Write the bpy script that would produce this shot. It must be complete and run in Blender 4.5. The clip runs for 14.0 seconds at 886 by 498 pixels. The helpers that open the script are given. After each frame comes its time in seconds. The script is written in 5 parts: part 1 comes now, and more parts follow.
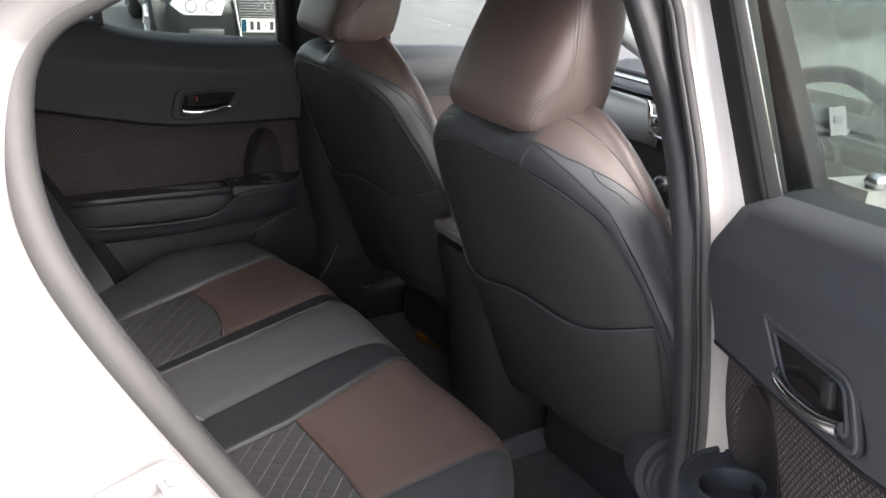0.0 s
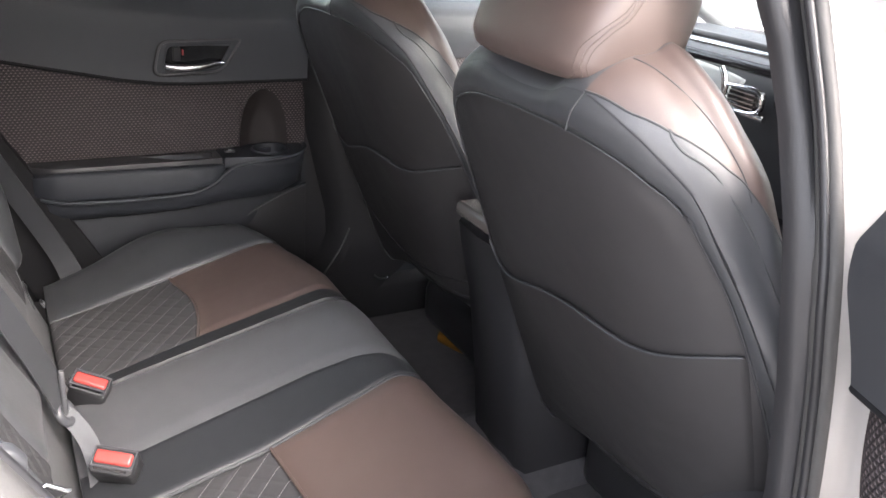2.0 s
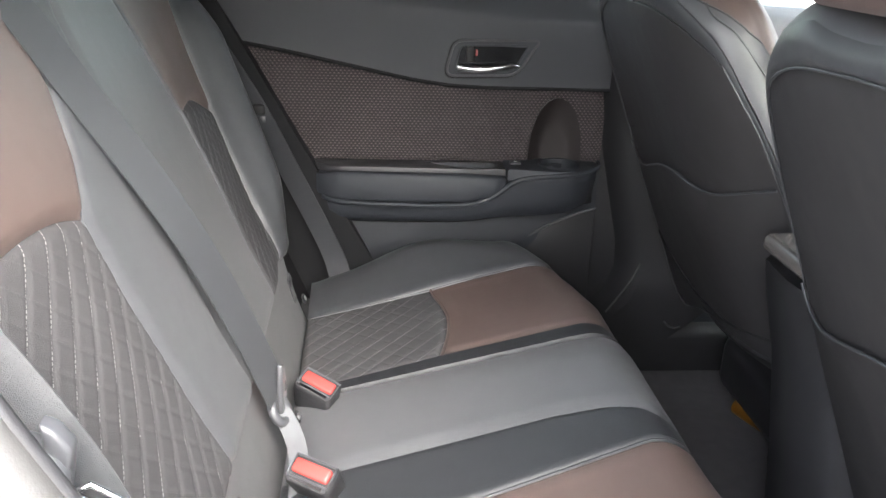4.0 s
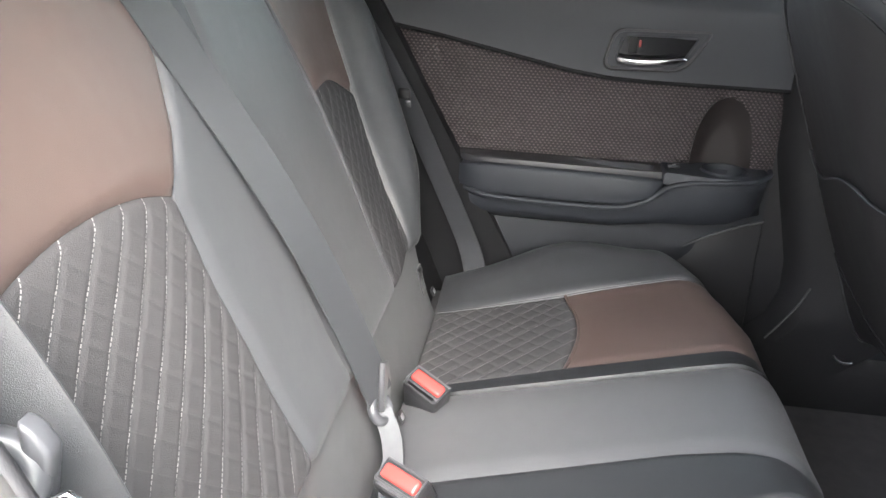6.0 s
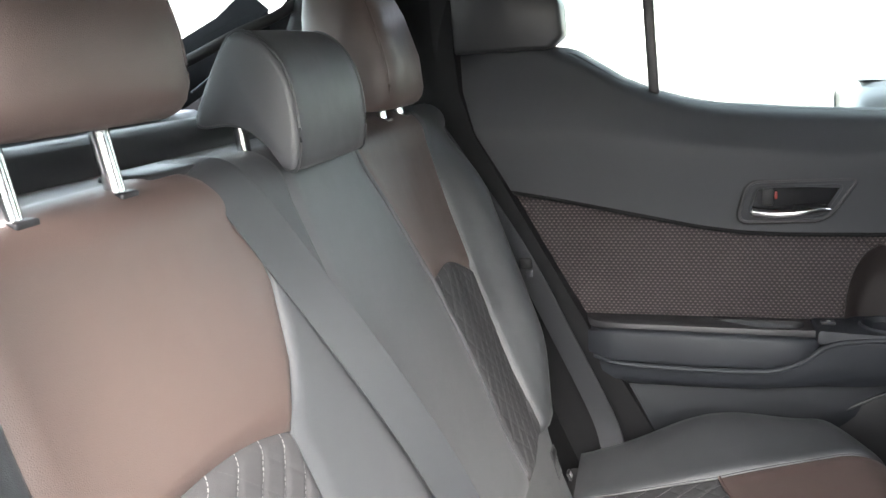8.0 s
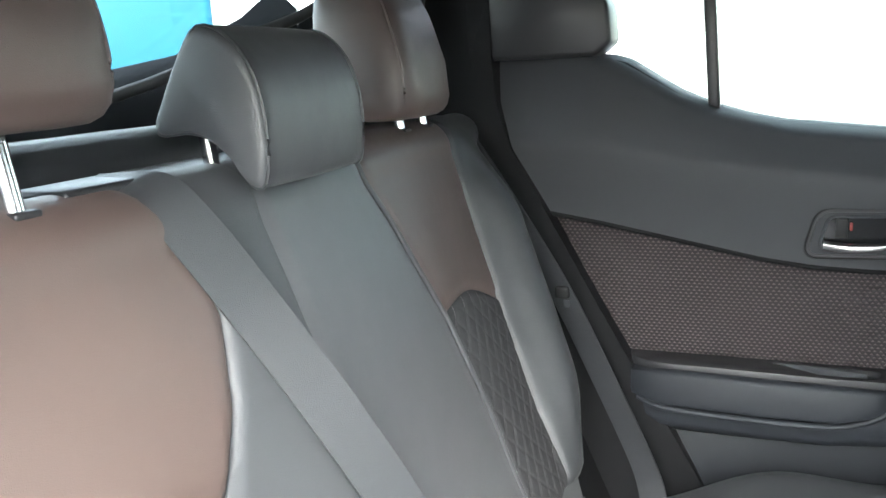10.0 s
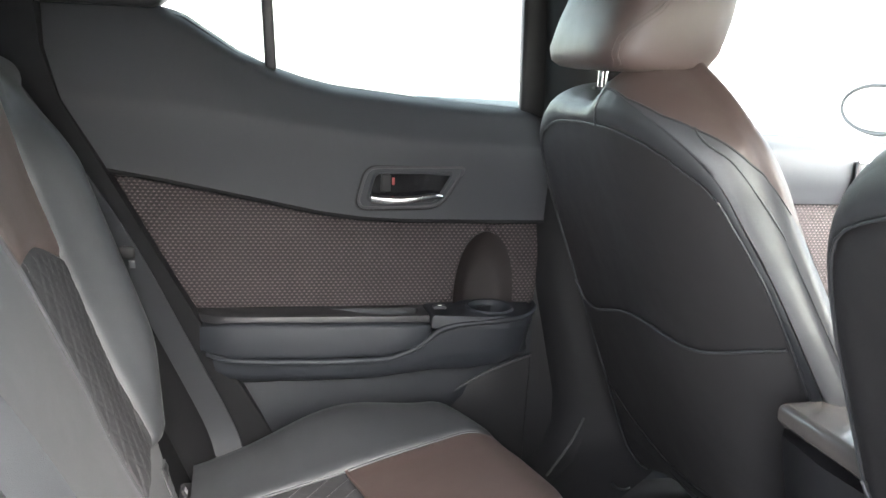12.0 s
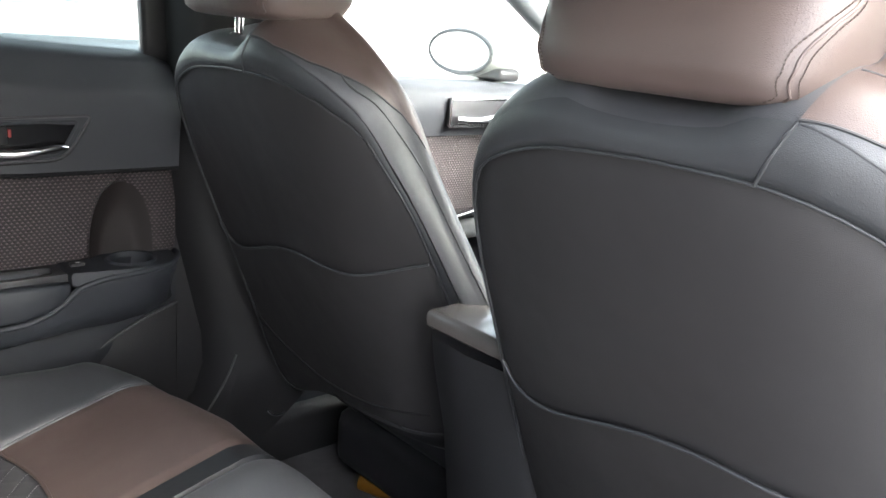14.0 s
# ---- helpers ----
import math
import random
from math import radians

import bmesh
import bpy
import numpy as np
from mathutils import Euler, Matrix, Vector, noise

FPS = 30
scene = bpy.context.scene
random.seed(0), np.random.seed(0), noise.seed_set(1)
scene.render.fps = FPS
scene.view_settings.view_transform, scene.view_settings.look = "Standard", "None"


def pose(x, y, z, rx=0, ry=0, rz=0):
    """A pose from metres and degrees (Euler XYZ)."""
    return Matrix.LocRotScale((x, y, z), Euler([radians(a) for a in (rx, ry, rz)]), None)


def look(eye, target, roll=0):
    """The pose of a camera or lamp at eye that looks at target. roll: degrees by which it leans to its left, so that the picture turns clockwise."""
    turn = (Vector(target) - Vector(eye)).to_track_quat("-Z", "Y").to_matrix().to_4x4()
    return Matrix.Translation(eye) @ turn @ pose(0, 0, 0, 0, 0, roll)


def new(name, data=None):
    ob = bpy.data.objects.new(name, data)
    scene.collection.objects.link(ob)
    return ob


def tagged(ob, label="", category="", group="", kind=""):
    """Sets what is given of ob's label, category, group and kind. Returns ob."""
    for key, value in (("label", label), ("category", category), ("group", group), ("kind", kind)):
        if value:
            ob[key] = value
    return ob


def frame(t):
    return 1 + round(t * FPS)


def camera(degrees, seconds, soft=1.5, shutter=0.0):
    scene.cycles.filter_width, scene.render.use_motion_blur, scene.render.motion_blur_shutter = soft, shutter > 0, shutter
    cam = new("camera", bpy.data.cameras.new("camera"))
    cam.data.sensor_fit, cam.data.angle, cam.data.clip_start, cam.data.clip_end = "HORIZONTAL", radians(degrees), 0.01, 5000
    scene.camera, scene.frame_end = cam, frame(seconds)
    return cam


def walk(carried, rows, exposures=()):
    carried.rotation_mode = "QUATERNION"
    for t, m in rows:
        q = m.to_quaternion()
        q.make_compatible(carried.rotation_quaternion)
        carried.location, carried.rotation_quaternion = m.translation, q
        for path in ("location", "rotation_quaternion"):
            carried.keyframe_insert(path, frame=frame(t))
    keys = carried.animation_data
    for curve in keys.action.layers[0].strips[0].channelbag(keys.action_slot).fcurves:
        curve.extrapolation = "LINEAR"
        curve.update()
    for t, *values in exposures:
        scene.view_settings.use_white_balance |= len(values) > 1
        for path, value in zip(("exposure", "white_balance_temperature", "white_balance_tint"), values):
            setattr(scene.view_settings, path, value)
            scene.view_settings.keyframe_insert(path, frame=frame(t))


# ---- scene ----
cam = camera(55.4, 14.0)
PATH = [
    (0, (-0.625, -1.341, 1.437), (0.36, 0.23, 0.688), 3.8),
    (0.5, (-0.597, -1.306, 1.419), (0.365, 0.274, 0.661), 3.7),
    (1, (-0.545, -1.24, 1.389), (0.444, 0.309, 0.602), 3.8),
    (1.5, (-0.498, -1.157, 1.363), (0.474, 0.403, 0.575), 3.8),
    (2, (-0.435, -1.092, 1.317), (0.463, 0.514, 0.533), 4.3),
    (2.5, (-0.35, -1.036, 1.269), (0.31, 0.679, 0.479), 4.2),
    (3, (-0.313, -0.973, 1.231), (0.192, 0.8, 0.455), 4.9),
    (3.5, (-0.305, -0.958, 1.204), (0.136, 0.848, 0.468), 4.5),
    (4, (-0.293, -0.937, 1.197), (-0.107, 0.922, 0.482), 2.4),
    (4.2, (-0.279, -0.924, 1.195), (-0.148, 0.936, 0.473), 2.3),
    (6.3, (-0.224, -0.844, 1.182), (-0.513, 0.987, 0.43), 1.4),
    (6.5, (-0.231, -0.836, 1.19), (-0.567, 1.016, 0.513), 0.4),
    (7, (-0.249, -0.811, 1.208), (-0.682, 1.065, 0.668), -1.2),
    (7.5, (-0.246, -0.798, 1.217), (-0.747, 1.078, 0.737), -2.6),
    (8, (-0.253, -0.766, 1.231), (-0.766, 1.112, 0.774), -3.0),
    (8.2, (-0.257, -0.753, 1.243), (-0.811, 1.121, 0.817), -3.4),
    (10.3, (-0.217, -0.612, 1.21), (-0.898, 1.218, 0.779), -2.0),
    (10.5, (-0.242, -0.609, 1.197), (-0.746, 1.279, 0.772), -1.2),
    (11, (-0.287, -0.619, 1.2), (-0.389, 1.326, 0.746), 1.7),
    (11.5, (-0.307, -0.64, 1.184), (-0.107, 1.302, 0.751), 2.9),
    (12, (-0.332, -0.66, 1.175), (0.146, 1.231, 0.733), 3.3),
    (12.5, (-0.356, -0.665, 1.173), (0.422, 1.12, 0.718), 4.5),
    (13, (-0.378, -0.679, 1.171), (0.671, 0.958, 0.702), 5.2),
    (13.5, (-0.41, -0.687, 1.177), (0.793, 0.838, 0.701), 5.6),
    (14, (-0.436, -0.679, 1.185), (0.867, 0.748, 0.667), 4.7),
]
walk(cam, [(t, look(eye, target, roll)) for t, eye, target, roll in PATH],
     [(0, 2.66, 6650, 15), (1, 3.13, 6600, 14), (1.5, 3.48, 6650, 14.5), (2, 3.66, 6680, 15.5), (2.5, 3.88, 6625, 13.5), (4, 4.12, 6540, 10.8), (6.5, 4.24, 6515, 10.3), (8, 4.14, 6500, 10), (10.5, 4.33, 6200, 5), (11, 4.12, 6450, 9), (11.5, 4.15, 6475, 9.5), (12, 4.27, 6500, 10), (12.5, 4.46, 6500, 10), (13, 4.47, 6500, 10), (13.5, 4.18, 6500, 10), (14, 3.95, 6500, 10)])

# ---- light ----
world = bpy.data.worlds.new("overcast_sky")
scene.world = world
world.use_nodes = True
wn = world.node_tree.nodes
sky = wn.new("ShaderNodeTexSky")
sky.sky_type = 'NISHITA'
sky.sun_disc = False
sky.sun_elevation = radians(42)
sky.sun_rotation = radians(162)
sky.air_density, sky.dust_density, sky.ozone_density = 1.0, 4.0, 1.0
wn["Background"].inputs["Strength"].default_value = 0.15
cloud = wn.new("ShaderNodeHueSaturation")
cloud.inputs["Saturation"].default_value = 0.45
world.node_tree.links.new(sky.outputs[0], cloud.inputs["Color"])
world.node_tree.links.new(cloud.outputs[0], wn["Background"].inputs["Color"])
sun = new("sun", bpy.data.lights.new("sun", 'SUN'))
sun.data.energy = 0.6
sun.data.angle = radians(50)
sun.data.color = (0.98, 0.985, 1.0)
sun.matrix_world = look((1.9, -5, 4.9), (0, 0, 0.5))


# ---- materials ----
def shader(name, color, rough=0.5, metal=0.0, bump=0.0, scale=200.0, vary=0.12, vscale=6.0, kind='noise', coat=0.0, spec=0.5, soft=0.0, sheen=0.0):
    m = bpy.data.materials.new(name)
    m.use_nodes = True
    n, l = m.node_tree.nodes, m.node_tree.links
    b = n["Principled BSDF"]
    b.inputs["Roughness"].default_value = rough
    b.inputs["Metallic"].default_value = metal
    b.inputs["Coat Weight"].default_value = coat
    b.inputs["Specular IOR Level"].default_value = spec
    b.inputs["Sheen Weight"].default_value = sheen
    b.inputs["Sheen Roughness"].default_value = 0.45
    tc = n.new("ShaderNodeTexCoord")
    big = n.new("ShaderNodeTexNoise")
    big.inputs["Scale"].default_value = vscale
    big.inputs["Detail"].default_value = 5
    l.new(tc.outputs["Object"], big.inputs["Vector"])
    ramp = n.new("ShaderNodeMix")
    ramp.data_type = 'RGBA'
    ramp.inputs["A"].default_value = (*[c * (1 - vary) for c in color], 1)
    ramp.inputs["B"].default_value = (*[min(1, c * (1 + vary)) for c in color], 1)
    l.new(big.outputs["Fac"], ramp.inputs["Factor"])
    l.new(ramp.outputs["Result"], b.inputs["Base Color"])
    rr = n.new("ShaderNodeMapRange")
    rr.inputs["To Min"].default_value = max(0.02, rough - 0.07)
    rr.inputs["To Max"].default_value = min(1, rough + 0.07)
    l.new(big.outputs["Fac"], rr.inputs["Value"])
    l.new(rr.outputs["Result"], b.inputs["Roughness"])
    if bump:
        if kind == 'voronoi':
            t = n.new("ShaderNodeTexVoronoi")
            t.feature = 'DISTANCE_TO_EDGE'
            out = t.outputs["Distance"]
        else:
            t = n.new("ShaderNodeTexNoise")
            t.inputs["Detail"].default_value = 3
            out = t.outputs["Fac"]
        t.inputs["Scale"].default_value = scale
        l.new(tc.outputs["Object"], t.inputs["Vector"])
        bp = n.new("ShaderNodeBump")
        bp.inputs["Strength"].default_value = bump
        bp.inputs["Distance"].default_value = 0.001
        l.new(out, bp.inputs["Height"])
        l.new(bp.outputs["Normal"], b.inputs["Normal"])
        if soft:
            s = n.new("ShaderNodeTexNoise")
            s.inputs["Scale"].default_value = 11
            s.inputs["Detail"].default_value = 2
            l.new(tc.outputs["Object"], s.inputs["Vector"])
            sb = n.new("ShaderNodeBump")
            sb.inputs["Strength"].default_value = soft
            sb.inputs["Distance"].default_value = 0.02
            l.new(s.outputs["Fac"], sb.inputs["Height"])
            l.new(sb.outputs["Normal"], bp.inputs["Normal"])
    return m


def maths(nt, op, a, b=None, c=None):
    nd = nt.nodes.new("ShaderNodeMath")
    nd.operation = op
    for i, v in enumerate((a, b, c)):
        if v is None:
            continue
        if isinstance(v, (int, float)):
            nd.inputs[i].default_value = v
        else:
            nt.links.new(v, nd.inputs[i])
    return nd.outputs[0]


def quilt_shader(name, color, thread, pitch):
    """Cloth with dashed thread along the quilting lines; the UV map is in metres."""
    m = shader(name, color, 0.85, bump=0.5, scale=900, vary=0.15, vscale=25)
    nt = m.node_tree
    uv = nt.nodes.new("ShaderNodeUVMap")
    sep = nt.nodes.new("ShaderNodeSeparateXYZ")
    nt.links.new(uv.outputs[0], sep.inputs[0])
    k = 0.70711 / pitch
    a = maths(nt, 'MULTIPLY', maths(nt, 'ADD', sep.outputs[0], sep.outputs[1]), k)
    b = maths(nt, 'MULTIPLY', maths(nt, 'SUBTRACT', sep.outputs[0], sep.outputs[1]), k)
    masks = []
    for p, q in ((a, b), (b, a)):
        line = maths(nt, 'LESS_THAN', maths(nt, 'ABSOLUTE', maths(nt, 'SUBTRACT', maths(nt, 'FRACT', p), 0.5)), 0.017)
        dash = maths(nt, 'LESS_THAN', maths(nt, 'FRACT', maths(nt, 'MULTIPLY', q, pitch / 0.0045)), 0.7)
        masks.append(maths(nt, 'MULTIPLY', line, dash))
    mask = maths(nt, 'MAXIMUM', masks[1], maths(nt, 'MULTIPLY', masks[0], 0.06))
    mix = nt.nodes.new("ShaderNodeMix")
    mix.data_type = 'RGBA'
    bsdf = nt.nodes["Principled BSDF"]
    src = bsdf.inputs["Base Color"].links[0].from_socket
    nt.links.new(src, mix.inputs["A"])
    mix.inputs["B"].default_value = (*thread, 1)
    nt.links.new(maths(nt, 'MULTIPLY', mask, 0.8), mix.inputs["Factor"])
    nt.links.new(mix.outputs["Result"], bsdf.inputs["Base Color"])
    return m


def weave_shader(name, color, pitch):
    """Embossed cloth: rows of small offset scales, in the object's own x and z."""
    m = shader(name, color, 0.7, vary=0.15, vscale=20)
    nt = m.node_tree
    tc = nt.nodes.new("ShaderNodeUVMap")
    sep = nt.nodes.new("ShaderNodeSeparateXYZ")
    nt.links.new(tc.outputs[0], sep.inputs[0])
    v = maths(nt, 'DIVIDE', sep.outputs[1], pitch * 0.66)
    row = maths(nt, 'FLOOR', v)
    u = maths(nt, 'ADD', maths(nt, 'DIVIDE', sep.outputs[0], pitch), maths(nt, 'MULTIPLY', row, 0.5))
    fu = maths(nt, 'ABSOLUTE', maths(nt, 'SUBTRACT', maths(nt, 'FRACT', u), 0.5))
    fv = maths(nt, 'FRACT', v)
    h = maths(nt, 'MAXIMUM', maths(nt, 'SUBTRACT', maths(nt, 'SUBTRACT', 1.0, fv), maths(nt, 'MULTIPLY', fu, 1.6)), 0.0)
    bp = nt.nodes.new("ShaderNodeBump")
    bp.inputs["Strength"].default_value = 1.0
    bp.inputs["Distance"].default_value = 0.003
    nt.links.new(h, bp.inputs["Height"])
    bsdf = nt.nodes["Principled BSDF"]
    nt.links.new(bp.outputs["Normal"], bsdf.inputs["Normal"])
    mix = nt.nodes.new("ShaderNodeMix")
    mix.data_type = 'RGBA'
    src = bsdf.inputs["Base Color"].links[0].from_socket
    nt.links.new(src, mix.inputs["A"])
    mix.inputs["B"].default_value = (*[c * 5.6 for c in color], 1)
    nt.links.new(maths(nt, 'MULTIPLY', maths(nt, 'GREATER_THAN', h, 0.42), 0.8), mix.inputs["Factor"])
    nt.links.new(mix.outputs["Result"], bsdf.inputs["Base Color"])
    return m


def glass_shader(name, tint):
    m = bpy.data.materials.new(name)
    m.use_nodes = True
    b = m.node_tree.nodes["Principled BSDF"]
    b.inputs["Base Color"].default_value = (*tint, 1)
    b.inputs["Roughness"].default_value = 0.0
    b.inputs["Transmission Weight"].default_value = 1.0
    b.inputs["IOR"].default_value = 1.3
    return m


M_BLACK = shader("black_leather", (0.041, 0.043, 0.046), 0.43, spec=0.5, bump=0.25, scale=700, kind='voronoi', vary=0.15, soft=0.18, sheen=0.03)
M_BACK = shader("seat_back_leatherette", (0.030, 0.0287, 0.0297), 0.50, bump=0.3, scale=900, kind='voronoi', vary=0.12, soft=0.18)
M_GREY = shader("grey_leatherette", (0.078, 0.080, 0.085), 0.45, spec=0.8, bump=0.3, scale=800, kind='voronoi', vary=0.12, soft=0.18, sheen=0.05)
M_BROWN = shader("brown_leather", (0.083, 0.0572, 0.0498), 0.46, spec=0.9, bump=0.25, scale=700, kind='voronoi', vary=0.12, soft=0.18, sheen=0.02)
M_QUILT = quilt_shader("quilted_cloth", (0.042, 0.041, 0.043), (0.36, 0.35, 0.34), 0.027)
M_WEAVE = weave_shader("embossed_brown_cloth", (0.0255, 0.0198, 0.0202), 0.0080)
M_PLAST = shader("soft_dark_plastic", (0.024, 0.027, 0.0325), 0.58, bump=0.35, scale=1200, vary=0.1)
M_PLASTD = shader("hard_black_plastic", (0.026, 0.026, 0.028), 0.4, bump=0.2, scale=900, vary=0.1)
M_GLOSS = shader("gloss_black_plastic", (0.01, 0.01, 0.011), 0.12, vary=0.05)
M_RUBBER = shader("door_seal_rubber", (0.062, 0.061, 0.060), 0.6, bump=0.3, scale=300, vary=0.2, vscale=30)
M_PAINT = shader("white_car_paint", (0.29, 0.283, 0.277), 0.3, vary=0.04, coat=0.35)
M_CHROME = shader("satin_chrome", (0.75, 0.75, 0.76), 0.18, 1.0, vary=0.05)
M_CARPET = shader("black_carpet", (0.08, 0.0785, 0.082), 0.95, bump=1.0, scale=1500, vary=0.3, vscale=40)
M_WEB = shader("grey_belt_webbing", (0.034, 0.036, 0.040), 0.40, bump=0.6, scale=1400, vary=0.08, spec=0.8, sheen=0.03)
M_RED = shader("red_buckle_plastic", (0.42, 0.065, 0.058), 0.25, vary=0.1)
M_LINING = shader("black_roof_cloth", (0.035, 0.035, 0.037), 0.9, bump=0.5, scale=800, vary=0.1)
M_GLASS = glass_shader("window_glass", (0.80, 0.86, 0.82))
M_GREENGLASS = glass_shader("green_window_glass", (0.57, 0.61, 0.55))
M_ASPH = shader("pale_concrete", (0.27, 0.27, 0.267), 0.85, bump=1.0, scale=60, vary=0.25, vscale=1.5)
M_LIGHTG = shader("light_grey_trim", (0.13, 0.14, 0.145), 0.5, bump=0.3, scale=900, vary=0.08)
M_BLKCAR = shader("black_car_paint", (0.010, 0.011, 0.012), 0.3, vary=0.1, coat=0.5)
M_TYRE = shader("tyre_rubber", (0.02, 0.02, 0.02), 0.8, bump=0.5, scale=80)
M_ALLOY = shader("silver_alloy", (0.6, 0.6, 0.62), 0.3, 0.9)
M_LAMP = shader("clear_headlamp", (0.7, 0.72, 0.74), 0.1, vary=0.2, vscale=30)
M_BLUE = shader("bright_blue_paint", (0.005, 0.048, 0.080), 0.55, vary=0.1, spec=0.15)
M_YELLOW = shader("yellow_label", (0.22, 0.10, 0.012), 0.4, vary=0.15, vscale=40)
M_WALL = shader("pale_render_wall", (0.6, 0.59, 0.56), 0.9, bump=0.6, scale=60, vary=0.08)
M_PLATE = shader("number_plate_white", (0.75, 0.75, 0.72), 0.35)
M_PALE = shader("pale_grey_leatherette", (0.062, 0.065, 0.070), 0.5, bump=0.3, scale=800, kind='voronoi', vary=0.1, soft=0.18, sheen=0.05)
# Grey, partly metallic: the sky's reflection is put into this glass's colour
M_CARGLASS = shader("car_window_glass", (0.34, 0.36, 0.38), 0.05, 0.7, vary=0.1)
M_SASH = shader("matt_black_sash", (0.018, 0.018, 0.019), 0.55, bump=0.2, scale=900, vary=0.1, spec=0.3)
M_LID = shader("brown_armrest_leather", (0.12, 0.108, 0.100), 0.22, coat=0.5, spec=0.9, bump=0.2, scale=800, kind='voronoi', vary=0.1)
M_ROAD = shader("dark_tarmac", (0.09, 0.092, 0.09), 0.85, bump=1.0, scale=60, vary=0.25, vscale=1.5)
# Lighter copy of the door plastic: window light is put into its tone
M_PLAST_LIT = shader("lit_soft_plastic", (0.0340, 0.0365, 0.0415), 0.6, bump=0.35, scale=1200, vary=0.1)
M_CHAR = shader("charcoal_leatherette", (0.042, 0.0435, 0.048), 0.48, spec=1.0, bump=0.3, scale=800, kind='voronoi', vary=0.12, soft=0.18, sheen=0.07)
M_PADG = shader("pale_dash_leather", (0.26, 0.28, 0.285), 0.45, bump=0.3, scale=800, kind='voronoi', vary=0.08)
# Darker copy of the door plastic, carrying the shade low on the door
M_PLAST_SHADE = shader("shaded_lower_plastic", (0.0155, 0.0175, 0.0215), 0.6, bump=0.35, scale=1200, vary=0.12, spec=0.35)
M_TONGUE = shader("brushed_belt_tongue", (0.062, 0.064, 0.070), 0.36, 0.0, vary=0.15, vscale=60)
M_SEAL = shader("black_seal_foam", (0.014, 0.014, 0.015), 0.85, bump=0.3, scale=900, vary=0.15, spec=0.15)
M_STRIPE = shader("black_cushion_leather", (0.022, 0.0235, 0.026), 0.40, bump=0.3, scale=700, kind='voronoi', vary=0.15, soft=0.18)
M_RECL = shader("grey_recliner_plastic", (0.05, 0.05, 0.053), 0.45, bump=0.3, scale=900, vary=0.1)
M_STRAP = shader("pale_strap_webbing", (0.115, 0.119, 0.126), 0.8, bump=0.8, scale=900, vary=0.2, vscale=60)
M_PRIVACY = glass_shader("tinted_door_glass", (0.42, 0.48, 0.44))
M_RECESS_SHADE = shader("shaded_recess_liner", (0.0165, 0.0125, 0.0120), 0.60, bump=0.3, scale=900, vary=0.15)
M_STITCH = shader("pale_thread", (0.085, 0.066, 0.058), 0.7)


# ---- mesh helpers ----
def part(name, bm, material, parent=None, label="", smooth=True, tf=None, flip=False):
    if tf is not None:
        bm.transform(tf)
    if flip:
        bmesh.ops.reverse_faces(bm, faces=bm.faces[:])
    me = bpy.data.meshes.new(name)
    bm.to_mesh(me)
    bm.free()
    me.materials.append(material)
    if smooth:
        me.polygons.foreach_set("use_smooth", [True] * len(me.polygons))
        me.set_sharp_from_angle(angle=radians(52))
    ob = new(name, me)
    if parent is not None:
        ob.parent = parent
        if parent.type == 'EMPTY':
            ob.matrix_parent_inverse = parent.matrix_basis.inverted()
    return tagged(ob, label)


def thing(name, label, category, at=(0, 0, 0), group="", kind=""):
    ob = new(name)
    ob.matrix_basis = Matrix.Translation(at)
    return tagged(ob, label, category, group, kind)


def smooth(a, b, x):
    t = min(1.0, max(0.0, (x - a) / (b - a)))
    return t * t * (3 - 2 * t)


def interp(pts, x):
    """Piecewise-linear y(x) through (x, y) points in rising x."""
    if x <= pts[0][0]:
        return pts[0][1]
    for (x0, y0), (x1, y1) in zip(pts, pts[1:]):
        if x <= x1:
            return y0 + (y1 - y0) * (x - x0) / (x1 - x0)
    return pts[-1][1]


def curve_pts(pts, n, closed=False):
    """n points along a Catmull-Rom curve through pts."""
    p = [Vector(q) for q in pts]
    m = len(p) if closed else len(p) - 1
    out = []
    for i in range(n):
        s = i * m / (n if closed else n - 1)
        k = min(int(s), m - 1)
        t = s - k
        g = (lambda j: p[j % len(p)]) if closed else (lambda j: p[min(max(j, 0), len(p) - 1)])
        a, b, c, d = g(k - 1), g(k), g(k + 1), g(k + 2)
        out.append(0.5 * ((2 * b) + (c - a) * t + (2 * a - 5 * b + 4 * c - d) * t * t + (3 * b - a - 3 * c + d) * t ** 3))
    return out


def add_grid(bm, rows, wrap=False, uvs=None):
    vs = [[bm.verts.new(p) for p in r] for r in rows]
    lay = bm.loops.layers.uv.verify() if uvs else None
    nu = len(rows[0])
    for i in range(len(rows) - 1):
        for j in range(nu if wrap else nu - 1):
            k = (j + 1) % nu
            f = bm.faces.new((vs[i][j], vs[i][k], vs[i + 1][k], vs[i + 1][j]))
            if uvs:
                for lp, (a, b) in zip(f.loops, ((i, j), (i, k), (i + 1, k), (i + 1, j))):
                    lp[lay].uv = uvs[a][b]
    return vs


